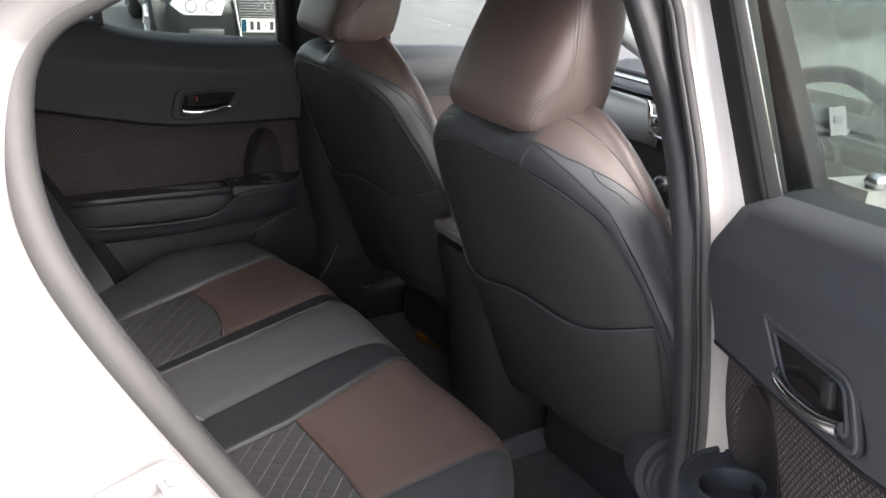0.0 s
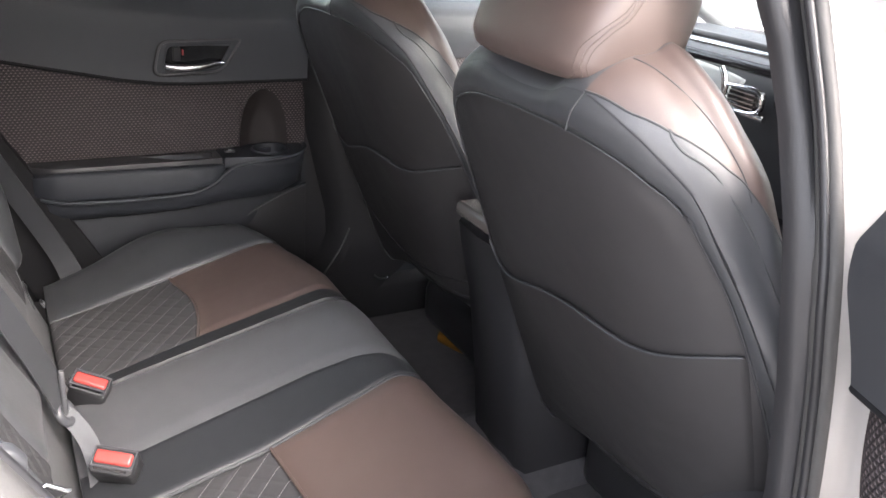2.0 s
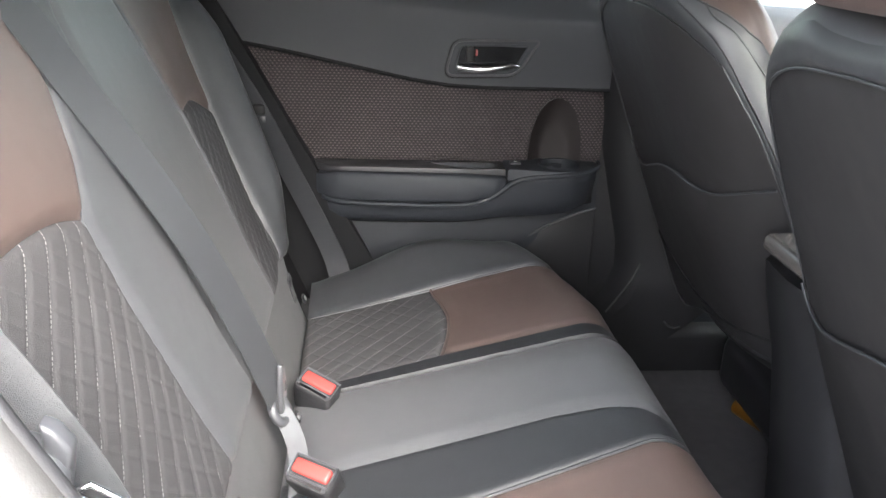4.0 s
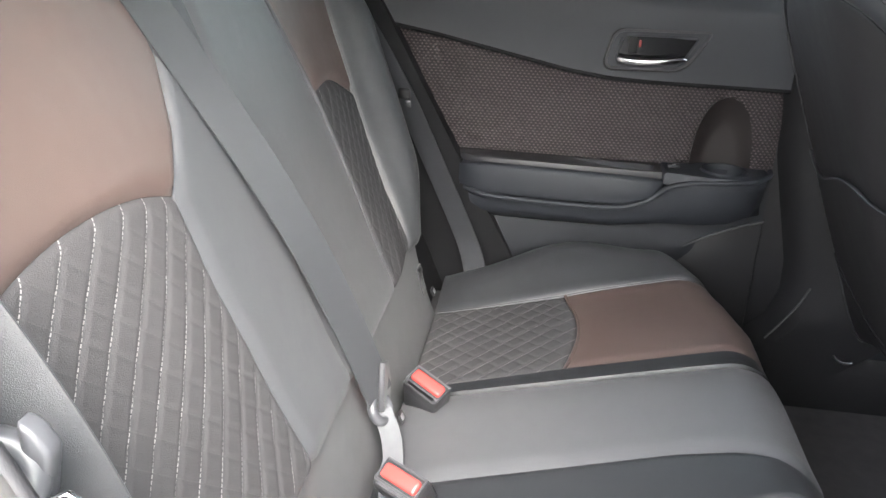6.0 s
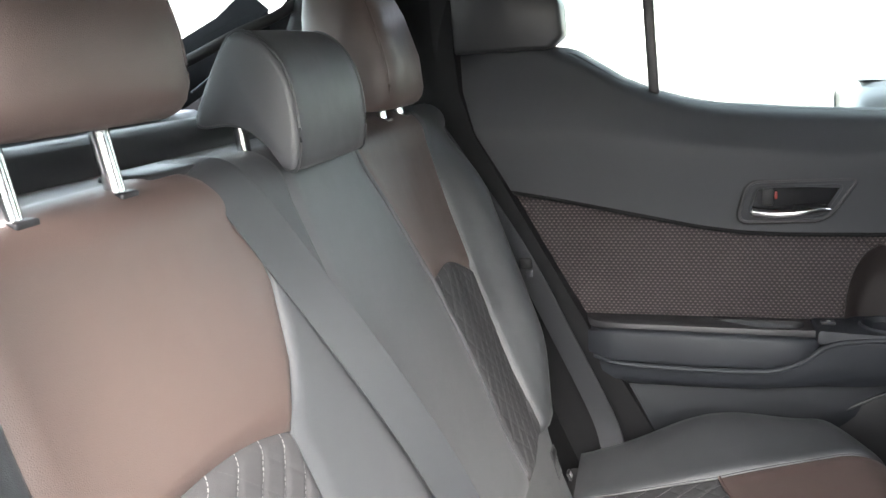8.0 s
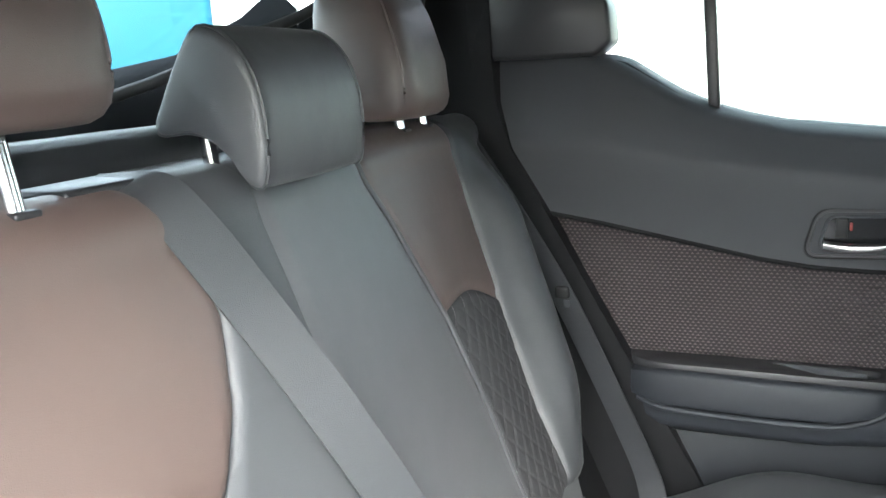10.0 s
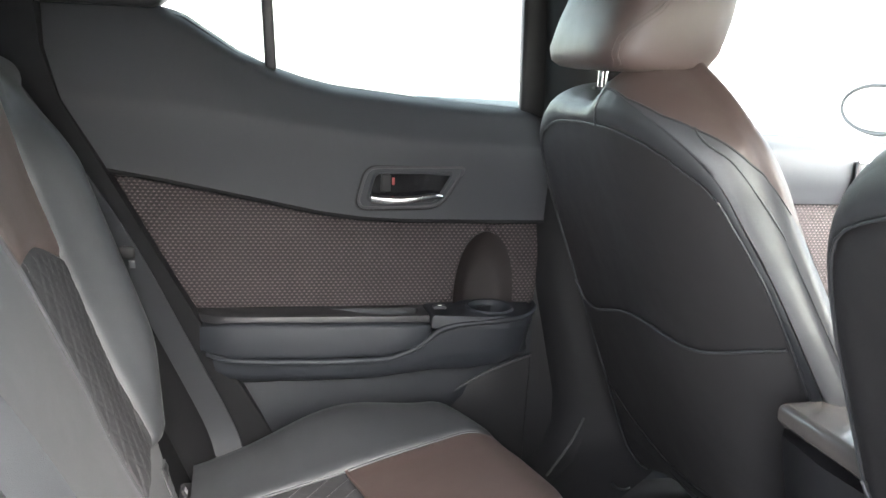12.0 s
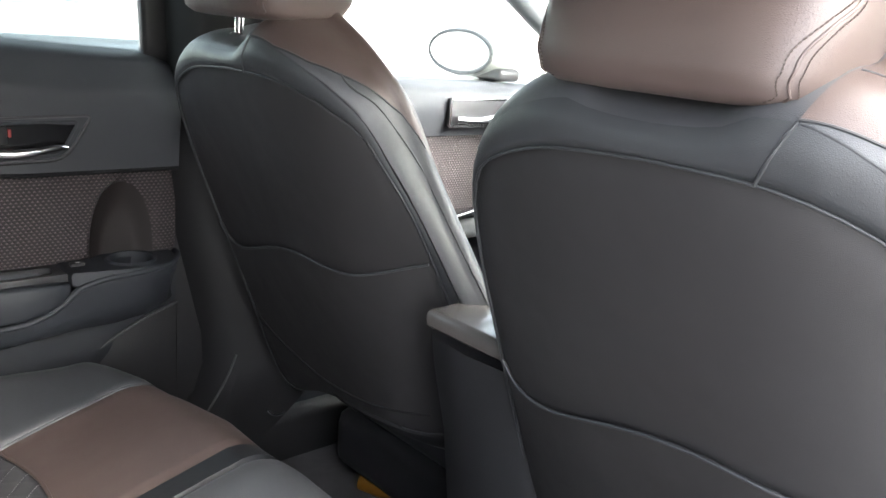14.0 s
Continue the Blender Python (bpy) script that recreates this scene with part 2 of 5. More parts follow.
def patch(fn, nu, nv, back, edge=0.0, dip=0.005, uv=None):
    """A padded panel: the surface fn(u, v), its rim sunk by dip along back, and a skirt as deep as back."""
    bm = bmesh.new()
    back = Vector(back)
    unit = back.normalized()
    rows, uvs = [], []
    for i in range(nv + 1):
        v = i / nv
        row, uvr = [], []
        for j in range(nu + 1):
            u = j / nu
            p = Vector(fn(u, v))
            if edge:
                e = min(u, 1 - u, v, 1 - v) / edge
                p += unit * dip * (1 - min(1, e)) ** 2
            row.append(p)
            uvr.append(uv(u, v) if uv else (0, 0))
        rows.append(row)
        uvs.append(uvr)
    vs = add_grid(bm, rows, uvs=uvs if uv else None)
    rim = [vs[0][j] for j in range(nu + 1)] + [vs[i][nu] for i in range(1, nv + 1)] + [vs[nv][j] for j in range(nu - 1, -1, -1)] + [vs[i][0] for i in range(nv - 1, 0, -1)]
    low = [bm.verts.new(r.co + back) for r in rim]
    for a in range(len(rim)):
        b = (a + 1) % len(rim)
        bm.faces.new((rim[b], rim[a], low[a], low[b]))
    bmesh.ops.recalc_face_normals(bm, faces=bm.faces[:])
    mid = vs[nv // 2][nu // 2]
    if mid.link_faces[0].normal.dot(back) > 0:
        bmesh.ops.reverse_faces(bm, faces=bm.faces[:])
    return bm


def loft(rings, caps=True):
    bm = bmesh.new()
    vs = add_grid(bm, rings, wrap=True)
    if caps:
        bm.faces.new(vs[0][::-1])
        bm.faces.new(vs[-1])
    bmesh.ops.recalc_face_normals(bm, faces=bm.faces[:])
    return bm


def box(c, s, r=0.0, seg=2):
    bm = bmesh.new()
    bmesh.ops.create_cube(bm, size=1)
    for v in bm.verts:
        v.co = Vector((v.co.x * s[0] + c[0], v.co.y * s[1] + c[1], v.co.z * s[2] + c[2]))
    if r:
        bmesh.ops.bevel(bm, geom=bm.edges[:], offset=r, segments=seg, profile=0.5, affect='EDGES')
    return bm


def tube(pts, r, n=10, smooth_n=0, flat=1.0, up=(0, 0, 1)):
    pts = curve_pts(pts, smooth_n) if smooth_n else [Vector(p) for p in pts]
    rings = []
    radii = r if isinstance(r, list) else [r] * len(pts)
    for i, p in enumerate(pts):
        r = radii[i]
        d = (pts[min(i + 1, len(pts) - 1)] - pts[max(i - 1, 0)]).normalized()
        a = d.cross(Vector(up))
        if a.length < 1e-3:
            a = d.cross(Vector((1, 0, 0)))
        a.normalize()
        b = a.cross(d)
        rings.append([p + a * r * math.cos(t) + b * r * flat * math.sin(t) for t in (2 * math.pi * k / n for k in range(n))])
    return loft(rings)


def ribbon(pts, width_dir, w, th, n=24, end_dir=None):
    """A flat strap of width w and thickness th along pts; it lies along width_dir and twists towards end_dir."""
    pts = curve_pts(pts, n)
    rings = []
    for i, p in enumerate(pts):
        d = (pts[min(i + 1, n - 1)] - pts[max(i - 1, 0)]).normalized()
        wd = Vector(width_dir).lerp(Vector(end_dir or width_dir), smooth(0.0, 0.6, i / (n - 1)))
        wd = (wd - d * wd.dot(d)).normalized()
        nn = d.cross(wd)
        rings.append([p + wd * w / 2 + nn * th / 2, p + wd * w / 2 - nn * th / 2, p - wd * w / 2 - nn * th / 2, p - wd * w / 2 + nn * th / 2])
    return loft(rings)


def slab(corners, off):
    """A closed flat pane between its corners and the same corners shifted by off."""
    bm = loft([[Vector(c) for c in corners], [Vector(c) + Vector(off) for c in corners]])
    bmesh.ops.recalc_face_normals(bm, faces=bm.faces[:])
    return bm


def stitches(pts, n, r, duty=0.62):
    """A row of n short thread stitches along a curve, one mesh."""
    fine = curve_pts(pts, n * 4 + 1)
    bm = bmesh.new()
    for i in range(n):
        a, b = fine[4 * i], fine[4 * i].lerp(fine[4 * i + 4], duty)
        d = (b - a).normalized()
        u = d.orthogonal().normalized()
        w = d.cross(u)
        ring = [[bm.verts.new(p + (u * math.cos(t) + w * math.sin(t)) * r) for t in (0, 1.571, 3.142, 4.712)] for p in (a, b)]
        for k in range(4):
            bm.faces.new((ring[0][k], ring[0][(k + 1) % 4], ring[1][(k + 1) % 4], ring[1][k]))
        bm.faces.new(ring[0][::-1])
        bm.faces.new(ring[1])
    return bm


def prism(poly, a, b, axis='y', r=0.0):
    """The polygon (in the two other axes, in order) drawn out from a to b along an axis."""
    bm = bmesh.new()
    mk = {'y': lambda p, t: (p[0], t, p[1]), 'x': lambda p, t: (t, p[0], p[1]), 'z': lambda p, t: (p[0], p[1], t)}[axis]
    f = bm.faces.new([bm.verts.new(mk(p, a)) for p in poly])
    out = bmesh.ops.extrude_face_region(bm, geom=[f])
    for v in out["geom"]:
        if isinstance(v, bmesh.types.BMVert):
            v.co["xyz".index(axis)] = b
    bmesh.ops.recalc_face_normals(bm, faces=bm.faces[:])
    if r:
        bmesh.ops.bevel(bm, geom=bm.edges[:], offset=r, segments=2, profile=0.5, affect='EDGES')
    return bm


def disc(c, axis, r, h, n=28, bevel=0.0):
    bm = bmesh.new()
    bmesh.ops.create_cone(bm, cap_ends=True, segments=n, radius1=r, radius2=r, depth=h)
    if bevel:
        bmesh.ops.bevel(bm, geom=[e for e in bm.edges if abs(e.verts[0].co.z - e.verts[1].co.z) < 1e-6], offset=bevel, segments=2, affect='EDGES')
    q = Vector((0, 0, 1)).rotation_difference(Vector(axis))
    bm.transform(Matrix.Translation(c) @ q.to_matrix().to_4x4())
    return bm


def torus(c, axis, R, r, n=40, m=10):
    q = Vector((0, 0, 1)).rotation_difference(Vector(axis))
    rings = []
    for i in range(n):
        a = 2 * math.pi * i / n
        rings.append([Vector(c) + q @ Vector(((R + r * math.cos(t)) * math.cos(a), (R + r * math.cos(t)) * math.sin(a), r * math.sin(t))) for t in (2 * math.pi * k / m for k in range(m))])
    rings.append(rings[0])
    bm = loft(rings, caps=False)
    bmesh.ops.remove_doubles(bm, verts=bm.verts[:], dist=1e-6)
    return bm


# ---- ground and surroundings ----
def build_ground():
    bm = bmesh.new()
    vs = [bm.verts.new(p) for p in ((-400, -400, 0), (400, -400, 0), (400, 400, 0), (-400, 400, 0))]
    bm.faces.new(vs)
    g = part("ground", bm, M_ASPH)
    tagged(g, "pale concrete car park under an overcast sky", "ground", kind="structure")


def build_road():
    bm = bmesh.new()
    a, d, n = Vector((8.0, 5.25, .004)), Vector((.942, .335, 0)), Vector((-.335, .942, 0))
    bm.faces.new([bm.verts.new(p) for p in (a - d * 60, a + d * 120, a + d * 120 + n * 7, a - d * 60 + n * 7)])
    tagged(part("road", bm, M_ROAD), "strip of dark tarmac road across the car park", "road", kind="structure")


def build_parked_car(at, turn):
    """A black saloon, nose towards -y before turning."""
    car = thing("parked_car", "black saloon car parked nose-on with silver grille and plate", "car", at)
    tf = Matrix.Translation(at) @ Matrix.Rotation(radians(turn), 4, 'Z')
    rings = []
    for y, w, lo, hi in ((0.0, 0.70, 0.30, 0.55), (0.04, 0.80, 0.22, 0.68), (0.25, 0.88, 0.2, 0.78), (1.1, 0.90, 0.2, 0.85), (1.3, 0.90, 0.2, 0.86), (4.2, 0.9, 0.2, 0.86), (4.5, 0.8, 0.3, 0.85)):
        rings.append([Vector((w * math.copysign(abs(math.cos(t)) ** 0.35, math.cos(t)), y, (lo + hi) / 2 + (hi - lo) / 2 * math.copysign(abs(math.sin(t)) ** 0.45, math.sin(t)))) for t in (2 * math.pi * k / 32 for k in range(32))])
    part("body", loft(rings), M_BLKCAR, car, tf=tf)
    rings = []
    for z, f, b, w in ((0.83, 1.0, 4.1, 0.82), (1.15, 1.45, 3.8, 0.74), (1.38, 2.0, 3.3, 0.62), (1.43, 2.3, 3.0, 0.5)):
        rings.append([Vector(p) for p in ((-w, f, z), (-w * 0.6, f - 0.08, z), (w * 0.6, f - 0.08, z), (w, f, z), (w, b, z), (-w, b, z))])
    part("cabin", loft(rings), M_CARGLASS, car, tf=tf)
    grille = part("grille", prism([(-0.30, 0.66), (0.30, 0.66), (0.24, 0.26), (-0.24, 0.26)], -0.045, 0.05), M_PLASTD, car, tf=tf)
    part("grille_surround", tube([(-0.30, -0.045, 0.66), (0.30, -0.045, 0.66), (0.24, -0.045, 0.26), (-0.24, -0.045, 0.26), (-0.30, -0.045, 0.66)], 0.014), M_CHROME, grille, tf=tf)
    for k in range(7):
        part("grille_bar", box((0, -0.05, 0.50 + 0.022 * k), (0.52, 0.012, 0.006)), M_CHROME, grille, tf=tf)
    for k in range(4):
        part("badge_ring", torus((-0.075 + 0.05 * k, -0.062, 0.585), (0, 1, 0), 0.03, 0.005, 20, 6), M_CHROME, grille, "plain chrome ring", tf=tf)
    plate = part("number_plate", box((0, -0.06, 0.43), (0.50, 0.012, 0.11), 0.003), M_PLATE, car, "white number plate", tf=tf)
    part("plate_band", box((-0.225, -0.068, 0.43), (0.04, 0.004, 0.10)), M_BLUE, plate, tf=tf)
    for k in range(7):
        part("plate_mark", box((-0.16 + 0.055 * k, -0.068, 0.43), (0.03 if k != 2 else 0.015, 0.004, 0.07 if k not in (2, 4) else 0.014)), M_PLASTD, plate, tf=tf)
    for s in (-1, 1):
        hl = part("headlight", prism([(s * 0.36, 0.62), (s * 0.72, 0.68), (s * 0.80, 0.58), (s * 0.70, 0.50), (s * 0.40, 0.50)], -0.03, 0.14, r=0.01), M_LAMP, car, "clear headlight", tf=tf)
        for k in range(2):
            part("lamp_ring", torus((s * (0.48 + 0.16 * k), -0.034, 0.575), (0, 1, 0), 0.045, 0.008, 20, 6), M_CHROME, hl, tf=tf)
        part("fog_grille", box((s * 0.52, -0.005, 0.34), (0.30, 0.05, 0.12), 0.02), M_PLASTD, car, tf=tf)
        for y in (0.85, 3.6):
            wh = part("wheel", torus((s * 0.83, y, 0.31), (1, 0, 0), 0.235, 0.085, 36, 12), M_TYRE, car, tf=tf)
            part("rim", disc((s * 0.87, y, 0.31), (1, 0, 0), 0.19, 0.09, 28, 0.01), M_ALLOY, wh, tf=tf)
            for k in range(5):
                a = 2 * math.pi * k / 5
                part("spoke", tube([(s * 0.925, y, 0.31), (s * 0.925, y + 0.17 * math.cos(a), 0.31 + 0.17 * math.sin(a))], 0.022, 8), M_ALLOY, wh, tf=tf)


def build_backdrop():
    w = part("perimeter_wall", box((4, 16, 0.9), (60, 0.3, 1.8), 0.03), M_WALL)
    tagged(w, "pale rendered boundary wall across the car park", "wall", kind="structure")
    van = thing("blue_van", "bright blue van body parked behind the car", "van", (-9.6, 8.8, 0))
    tf = Matrix.Translation((-9.6, 8.8, 0)) @ Matrix.Rotation(radians(40), 4, 'Z')
    part("body", box((0, 0, 1.35), (4.6, 2.0, 2.0), 0.12, 3), M_BLUE, van, tf=tf)
    for x in (-1.5, 1.5):
        for s in (-1, 1):
            part("wheel", disc((x, s * 0.92, 0.33), (0, 1, 0), 0.33, 0.2, 28, 0.03), M_TYRE, van, tf=tf)


# ---- front seat ----
S_HALF = ((0, 1.101), (.09, 1.098), (.145, 1.083), (.172, 1.066), (.200, 1.043), (.215, 1.0), (.228, .95), (.236, .89), (.243, .81), (.246, .74), (.245, .70), (.240, .65), (.225, .605), (.17, .585), (.10, .580), (0, .572))
O_HALF = ((0, 1.150), (.055, 1.157), (.085, 1.178), (.12, 1.180), (.155, 1.163), (.195, 1.128), (.227, 1.08), (.237, 1.03), (.251, .96), (.273, .88), (.290, .80), (.290, .70), (.283, .63), (.262, .57), (.20, .545), (.10, .535), (0, .525))


def radius_fn(half):
    fine = curve_pts([(y, 0, z) for y, z in half], 90)
    pts = [(math.atan2(p.x, p.z - 0.80), math.hypot(p.x, p.z - 0.80)) for p in fine]
    return lambda a: interp(pts, abs(a))


# the passenger's shoulder peaks nearer to the headrest and drops more steeply
O_PASS = ((0, 1.142), (.028, 1.150), (.050, 1.176), (.083, 1.180), (.12, 1.163), (.165, 1.134), (.203, 1.098), (.220, 1.06), (.227, 1.02), (.240, .96), (.262, .88), (.285, .80), (.287, .70), (.283, .63), (.262, .57), (.20, .545), (.10, .535), (0, .525))
R_S = radius_fn(S_HALF)


def R_O(a):
    """Outer radius; the left flank is slimmer and runs further down."""
    return OUTER["right"](a) if a >= 0 else OUTER["left"](a)


S_LEFT = ((0, 1.101), (.09, 1.095), (.15, 1.080), (.193, 1.060), (.216, 1.03), (.229, .99), (.236, .95), (.240, .89), (.242, .81), (.244, .72), (.250, .64), (.258, .57), (.253, .520), (.20, .510), (.10, .548), (0, .572))
O_LEFT = ((0, 1.150), (.055, 1.157), (.085, 1.170), (.12, 1.163), (.16, 1.145), (.205, 1.105), (.234, 1.04), (.250, .96), (.258, .88), (.262, .80), (.264, .70), (.269, .62), (.275, .54), (.268, .485), (.20, .470), (.10, .505), (0, .525))
R_L = radius_fn(S_LEFT)
DRIVER_OUTER = {"right": radius_fn(O_HALF), "left": radius_fn(O_LEFT)}
PASSENGER_OUTER = {"right": radius_fn(O_PASS), "left": radius_fn(((0, 1.142), (.055, 1.145), (.085, 1.149), (.12, 1.148), (.16, 1.136)) + O_LEFT[5:])}
OUTER = dict(DRIVER_OUTER)


def inner_r(a):
    """Radius of the rear panel's seam; on the seat's left it runs out to the edge."""
    return R_S(a) if a >= 0 else min(R_L(a), 0.985 * R_O(a))


BULGE = {"left": .022}


def back_x(z):
    return 0.557 - 0.42 * min(z, 1.12) - 0.25 * max(0, z - 1.12)


def seat_surf(a, rho):
    """Point of the backrest's shell at the angle a from the top; rho 0 to 1 panel, 1 to 2 border, 2 to 3 side, 3 to 4 front."""
    rs, ro = inner_r(a), R_O(a)
    side = lambda y: -0.020 + (0.075 if y < 0 else BULGE["left"]) * (abs(y) / 0.235) ** 3
    seam = side(-rs * math.sin(a))
    rim = max(0.076, seam + 0.035)
    if rho <= 1:
        r = rs * rho
        off = side(-r * math.sin(a))
    elif rho <= 2:
        t = rho - 1
        r = rs + (ro - rs) * math.sin(t * math.pi / 2)
        off = seam + (rim - seam) * (1 - math.cos(t * math.pi / 2))
    elif rho <= 3:
        t = rho - 2
        r = ro * (1 + 0.03 * math.sin(t * math.pi))
        off = rim + 0.10 * t
    else:
        t = rho - 3
        r = ro * (1 - t)
        off = rim + 0.10 + 0.02 * math.sin(t * math.pi) - 0.035 * smooth(0.25, 0.6, t)
    y, z = -r * math.sin(a), 0.80 + r * math.cos(a)
    return Vector((back_x(z) + off, y, z))


def rear_point(y, z, lift=0.0):
    a = math.atan2(-y, z - 0.80)
    r = math.hypot(y, z - 0.80)
    rs, ro = inner_r(a), R_O(a)
    rho = r / rs if r <= rs else 1 + math.asin(min(1, (r - rs) / (ro - rs))) / (math.pi / 2)
    p = seat_surf(a, rho)
    p.x -= lift
    return p


def ring_zone(a0, a1, na, r0, r1, nr, dips=(0, 0)):
    bm = bmesh.new()
    rows = []
    for i in range(nr + 1):
        row = []
        for j in range(na + 1):
            a = a0 + (a1 - a0) * j / na
            q0, q1 = (r0(a) if callable(r0) else r0), (r1(a) if callable(r1) else r1)
            rho = q0 + (q1 - q0) * i / nr
            dip = 0.004 * max(dips[0] * (1 - min(1, (rho - q0) / 0.06)), dips[1] * (1 - min(1, (q1 - rho) / 0.06)))
            p = seat_surf(a, rho)
            p.x += dip
            row.append(p)
        rows.append(row)
    add_grid(bm, rows)
    bmesh.ops.remove_doubles(bm, verts=bm.verts[:], dist=1e-5)
    bmesh.ops.recalc_face_normals(bm, faces=bm.faces[:])
    return bm


def build_front_seat(yc, dx, head, side):
    at = (0.45 + dx, yc, 0.32)
    seat = thing("car_seat", "front car seat, black leather with brown leather shoulders and headrest", "car seat", at, group="front seats")
    tf0 = Matrix.Translation((dx, yc, 0))
    tf = Matrix.Translation((dx + 0.008, yc - 0.002, 0.005)) if side > 0 else tf0
    pi = math.pi
    BULGE["left"] = .004 if side > 0 else .022
    OUTER.update(PASSENGER_OUTER if side > 0 else DRIVER_OUTER)

    def shell(nm, bm, mat, parent, label="", tf=None):
        """The backrest is slimmer on its right, the passenger's more so."""
        for v in bm.verts:
            off = v.co.x - back_x(v.co.z)
            if off > 0.085:
                f = smooth(0.02, -0.09, v.co.y)
                v.co.x -= (off - 0.085) * (0.72 if side > 0 else 0.60) * f
        return part(nm, bm, mat, parent, label, tf=tf)
    part("back_panel", ring_zone(-pi, pi, 96, 0.0, 1.0, 26, (0, 1)), M_BACK, seat, "dark grey leatherette rear panel", tf=tf)
    SB = 1.36
    shell("back_border", ring_zone(-2.05, 2.05, 72, 1.0, SB, 12, (1, 0)), M_BLACK, seat, "black leather bolster", tf=tf)
    shell("lower_border", ring_zone(2.05, 2 * pi - 2.05, 40, 1.0, SB, 12, (1, 0)), M_SASH, seat, "dark lower edge", tf=tf)
    top, mid = 0.95, (0.165 if side > 0 else 0.305)
    low = lambda a: interp(((.165, SB + .02), (.305, SB + .02), (.44, 1.48), (.53, 1.65), (.62, 1.90), (.72, 2.20), (.80, 2.60), (.87, 3.0)), a)
    shell("shoulder_cover", ring_zone(mid, top, 50, low, 3.0, 20, (0, 0.3)), M_BROWN, seat, "brown leather shoulder", tf=tf)
    shell("shoulder_wing", ring_zone(mid, top, 50, SB - .05, low, 14, (1, 0)), M_CHAR, seat, tf=tf)
    shell("top_cover", ring_zone(-top, mid, 60, SB - .05, 3.0, 18, (1, 0.3)), M_CHAR, seat, tf=tf)
    shell("lower_side", ring_zone(top, 2 * pi - top, 60, SB - .05, 3.0, 18, (1, 0.3)), M_CHAR, seat, tf=tf)
    shell("front_face", ring_zone(-pi, pi, 72, 3.0, 4.0, 12, (0.5, 0)), M_BROWN, seat, tf=tf)
    # pocket, piping and side zip
    seam = curve_pts([(.235, 0, .830), (.215, 0, .808), (.18, 0, .801), (.14, 0, .808), (.09, 0, .823), (.03, 0, .839), (-.035, 0, .846), (-.10, 0, .841), (-.14, 0, .842), (-.175, 0, .852), (-.205, 0, .864), (-.236, 0, .876)], 40)

    def pocket(u, v):
        s = seam[min(39, int(u * 39 + 0.5))]
        y = s.x * (1 - 0.05 * (1 - v) ** 2)
        low = 0.585 - 0.10 * max(y, -.1)
        z = low + (s.z - low) * v
        p = rear_point(y, z, 0.0025 + 0.005 * math.sin(pi * u) * v)
        return p
    part("back_pocket", patch(pocket, 39, 18, (0.006, 0, 0), 0.08, 0.002), M_BACK, seat, tf=tf)
    part("pocket_piping", tube([rear_point(s.x, s.z + 0.001, 0.003 + 0.005 * math.sin(pi * i / 39)) for i, s in enumerate(seam)], 0.0019, 8), M_BLACK, seat, tf=tf)
    if side > 0:
        part("lower_hem", tube([rear_point(y, z, 0.0035) for y, z in ((.225, .655), (.17, .628), (.10, .608), (.04, .597), (-.03, .601), (-.09, .608), (-.15, .618), (-.19, .626))], 0.0022, 8, 40), M_SASH, seat, "sewn lower hem", tf=tf)
    part("panel_piping", tube([seat_surf(-2.6 + 5.2 * i / 80, 1.0) + Vector((0.001, 0, 0)) for i in range(81)], 0.0013, 8), M_BLACK, seat, tf=tf)
    for k in (1.012, 1.075):
        shell("zip_seam", tube([seat_surf(0.72 + 1.62 * i / 50, k) for i in range(51)], 0.0015, 6), M_PLASTD, seat, tf=tf)
    shell("zip_tape", ribbon([seat_surf(0.73 + 1.6 * i / 12, 1.043) - Vector((0.0005, 0, 0)) for i in range(13)], (0, 1, 0.3), 0.006, 0.0010, 40), M_BLACK, seat, tf=tf)
    shell("zip_end", tube([seat_surf(0.705, 1.0), seat_surf(0.715, 1.08)], 0.0020, 6), M_PLASTD, seat, tf=tf)
    shell("shoulder_seam", tube([seat_surf((mid - 0.02 + 0.022 * (i / 20) ** 0.8), 1.0 + 0.37 * i / 20) for i in range(21)], 0.0014, 6), M_BLACK, seat, tf=tf)
    shell("shoulder_piping", tube([seat_surf(mid + 0.63 * i / 40, low(mid + 0.63 * i / 40)) for i in range(41)], 0.0013, 6), M_BLACK, seat, tf=tf)
    if side < 0:
        shell("shoulder_seam", tube([seat_surf(0.31 + 0.43 * i / 40, 1.84 + 0.32 * math.sin(pi * 0.5 * i / 40)) for i in range(41)], 0.0009, 6), M_BLACK, seat, tf=tf)
    shell("wing_seam", tube([seat_surf(a, r) for a, r in ((.525, 1.66), (.55, 1.63), (.59, 1.64), (.65, 1.78), (.74, 1.93), (.81, 2.05), (.95, 2.12), (1.2, 2.2), (1.5, 2.3))], 0.0014, 6, 40), M_BLACK, seat, tf=tf)
    # headrest
    tf = tf0
    HEAD = ((1.146, .078, .098, .15), (1.1485, .100, .077, .185), (1.156, .111, .066, .205), (1.172, .117, .063, .216), (1.21, .120, .075, .225), (1.25, .118, .092, .232), (1.29, .116, .112, .238), (1.35, .107, .140, .240), (1.395, .094, .165, .228))
    rings = []
    for z, w, xr, xf in HEAD + ((1.412, .078, .18, .21),):
        ring = []
        for k in range(44):
            t = 2 * pi * k / 44
            c, s = math.cos(t), math.sin(t)
            px = (xr + xf) / 2 - (xf - xr) / 2 * math.copysign(abs(c) ** 0.45, c)
            wd = w * (1 + 0.05 * smooth(xr, xf, px))
            ring.append(Vector((px, 0.006 + 1.03 * wd * math.copysign(abs(s) ** 0.5, s), z + head)))
        rings.append(ring)
    hr = part("headrest", loft(rings), M_BROWN, seat, "brown leather headrest with double stitching", tf=tf)

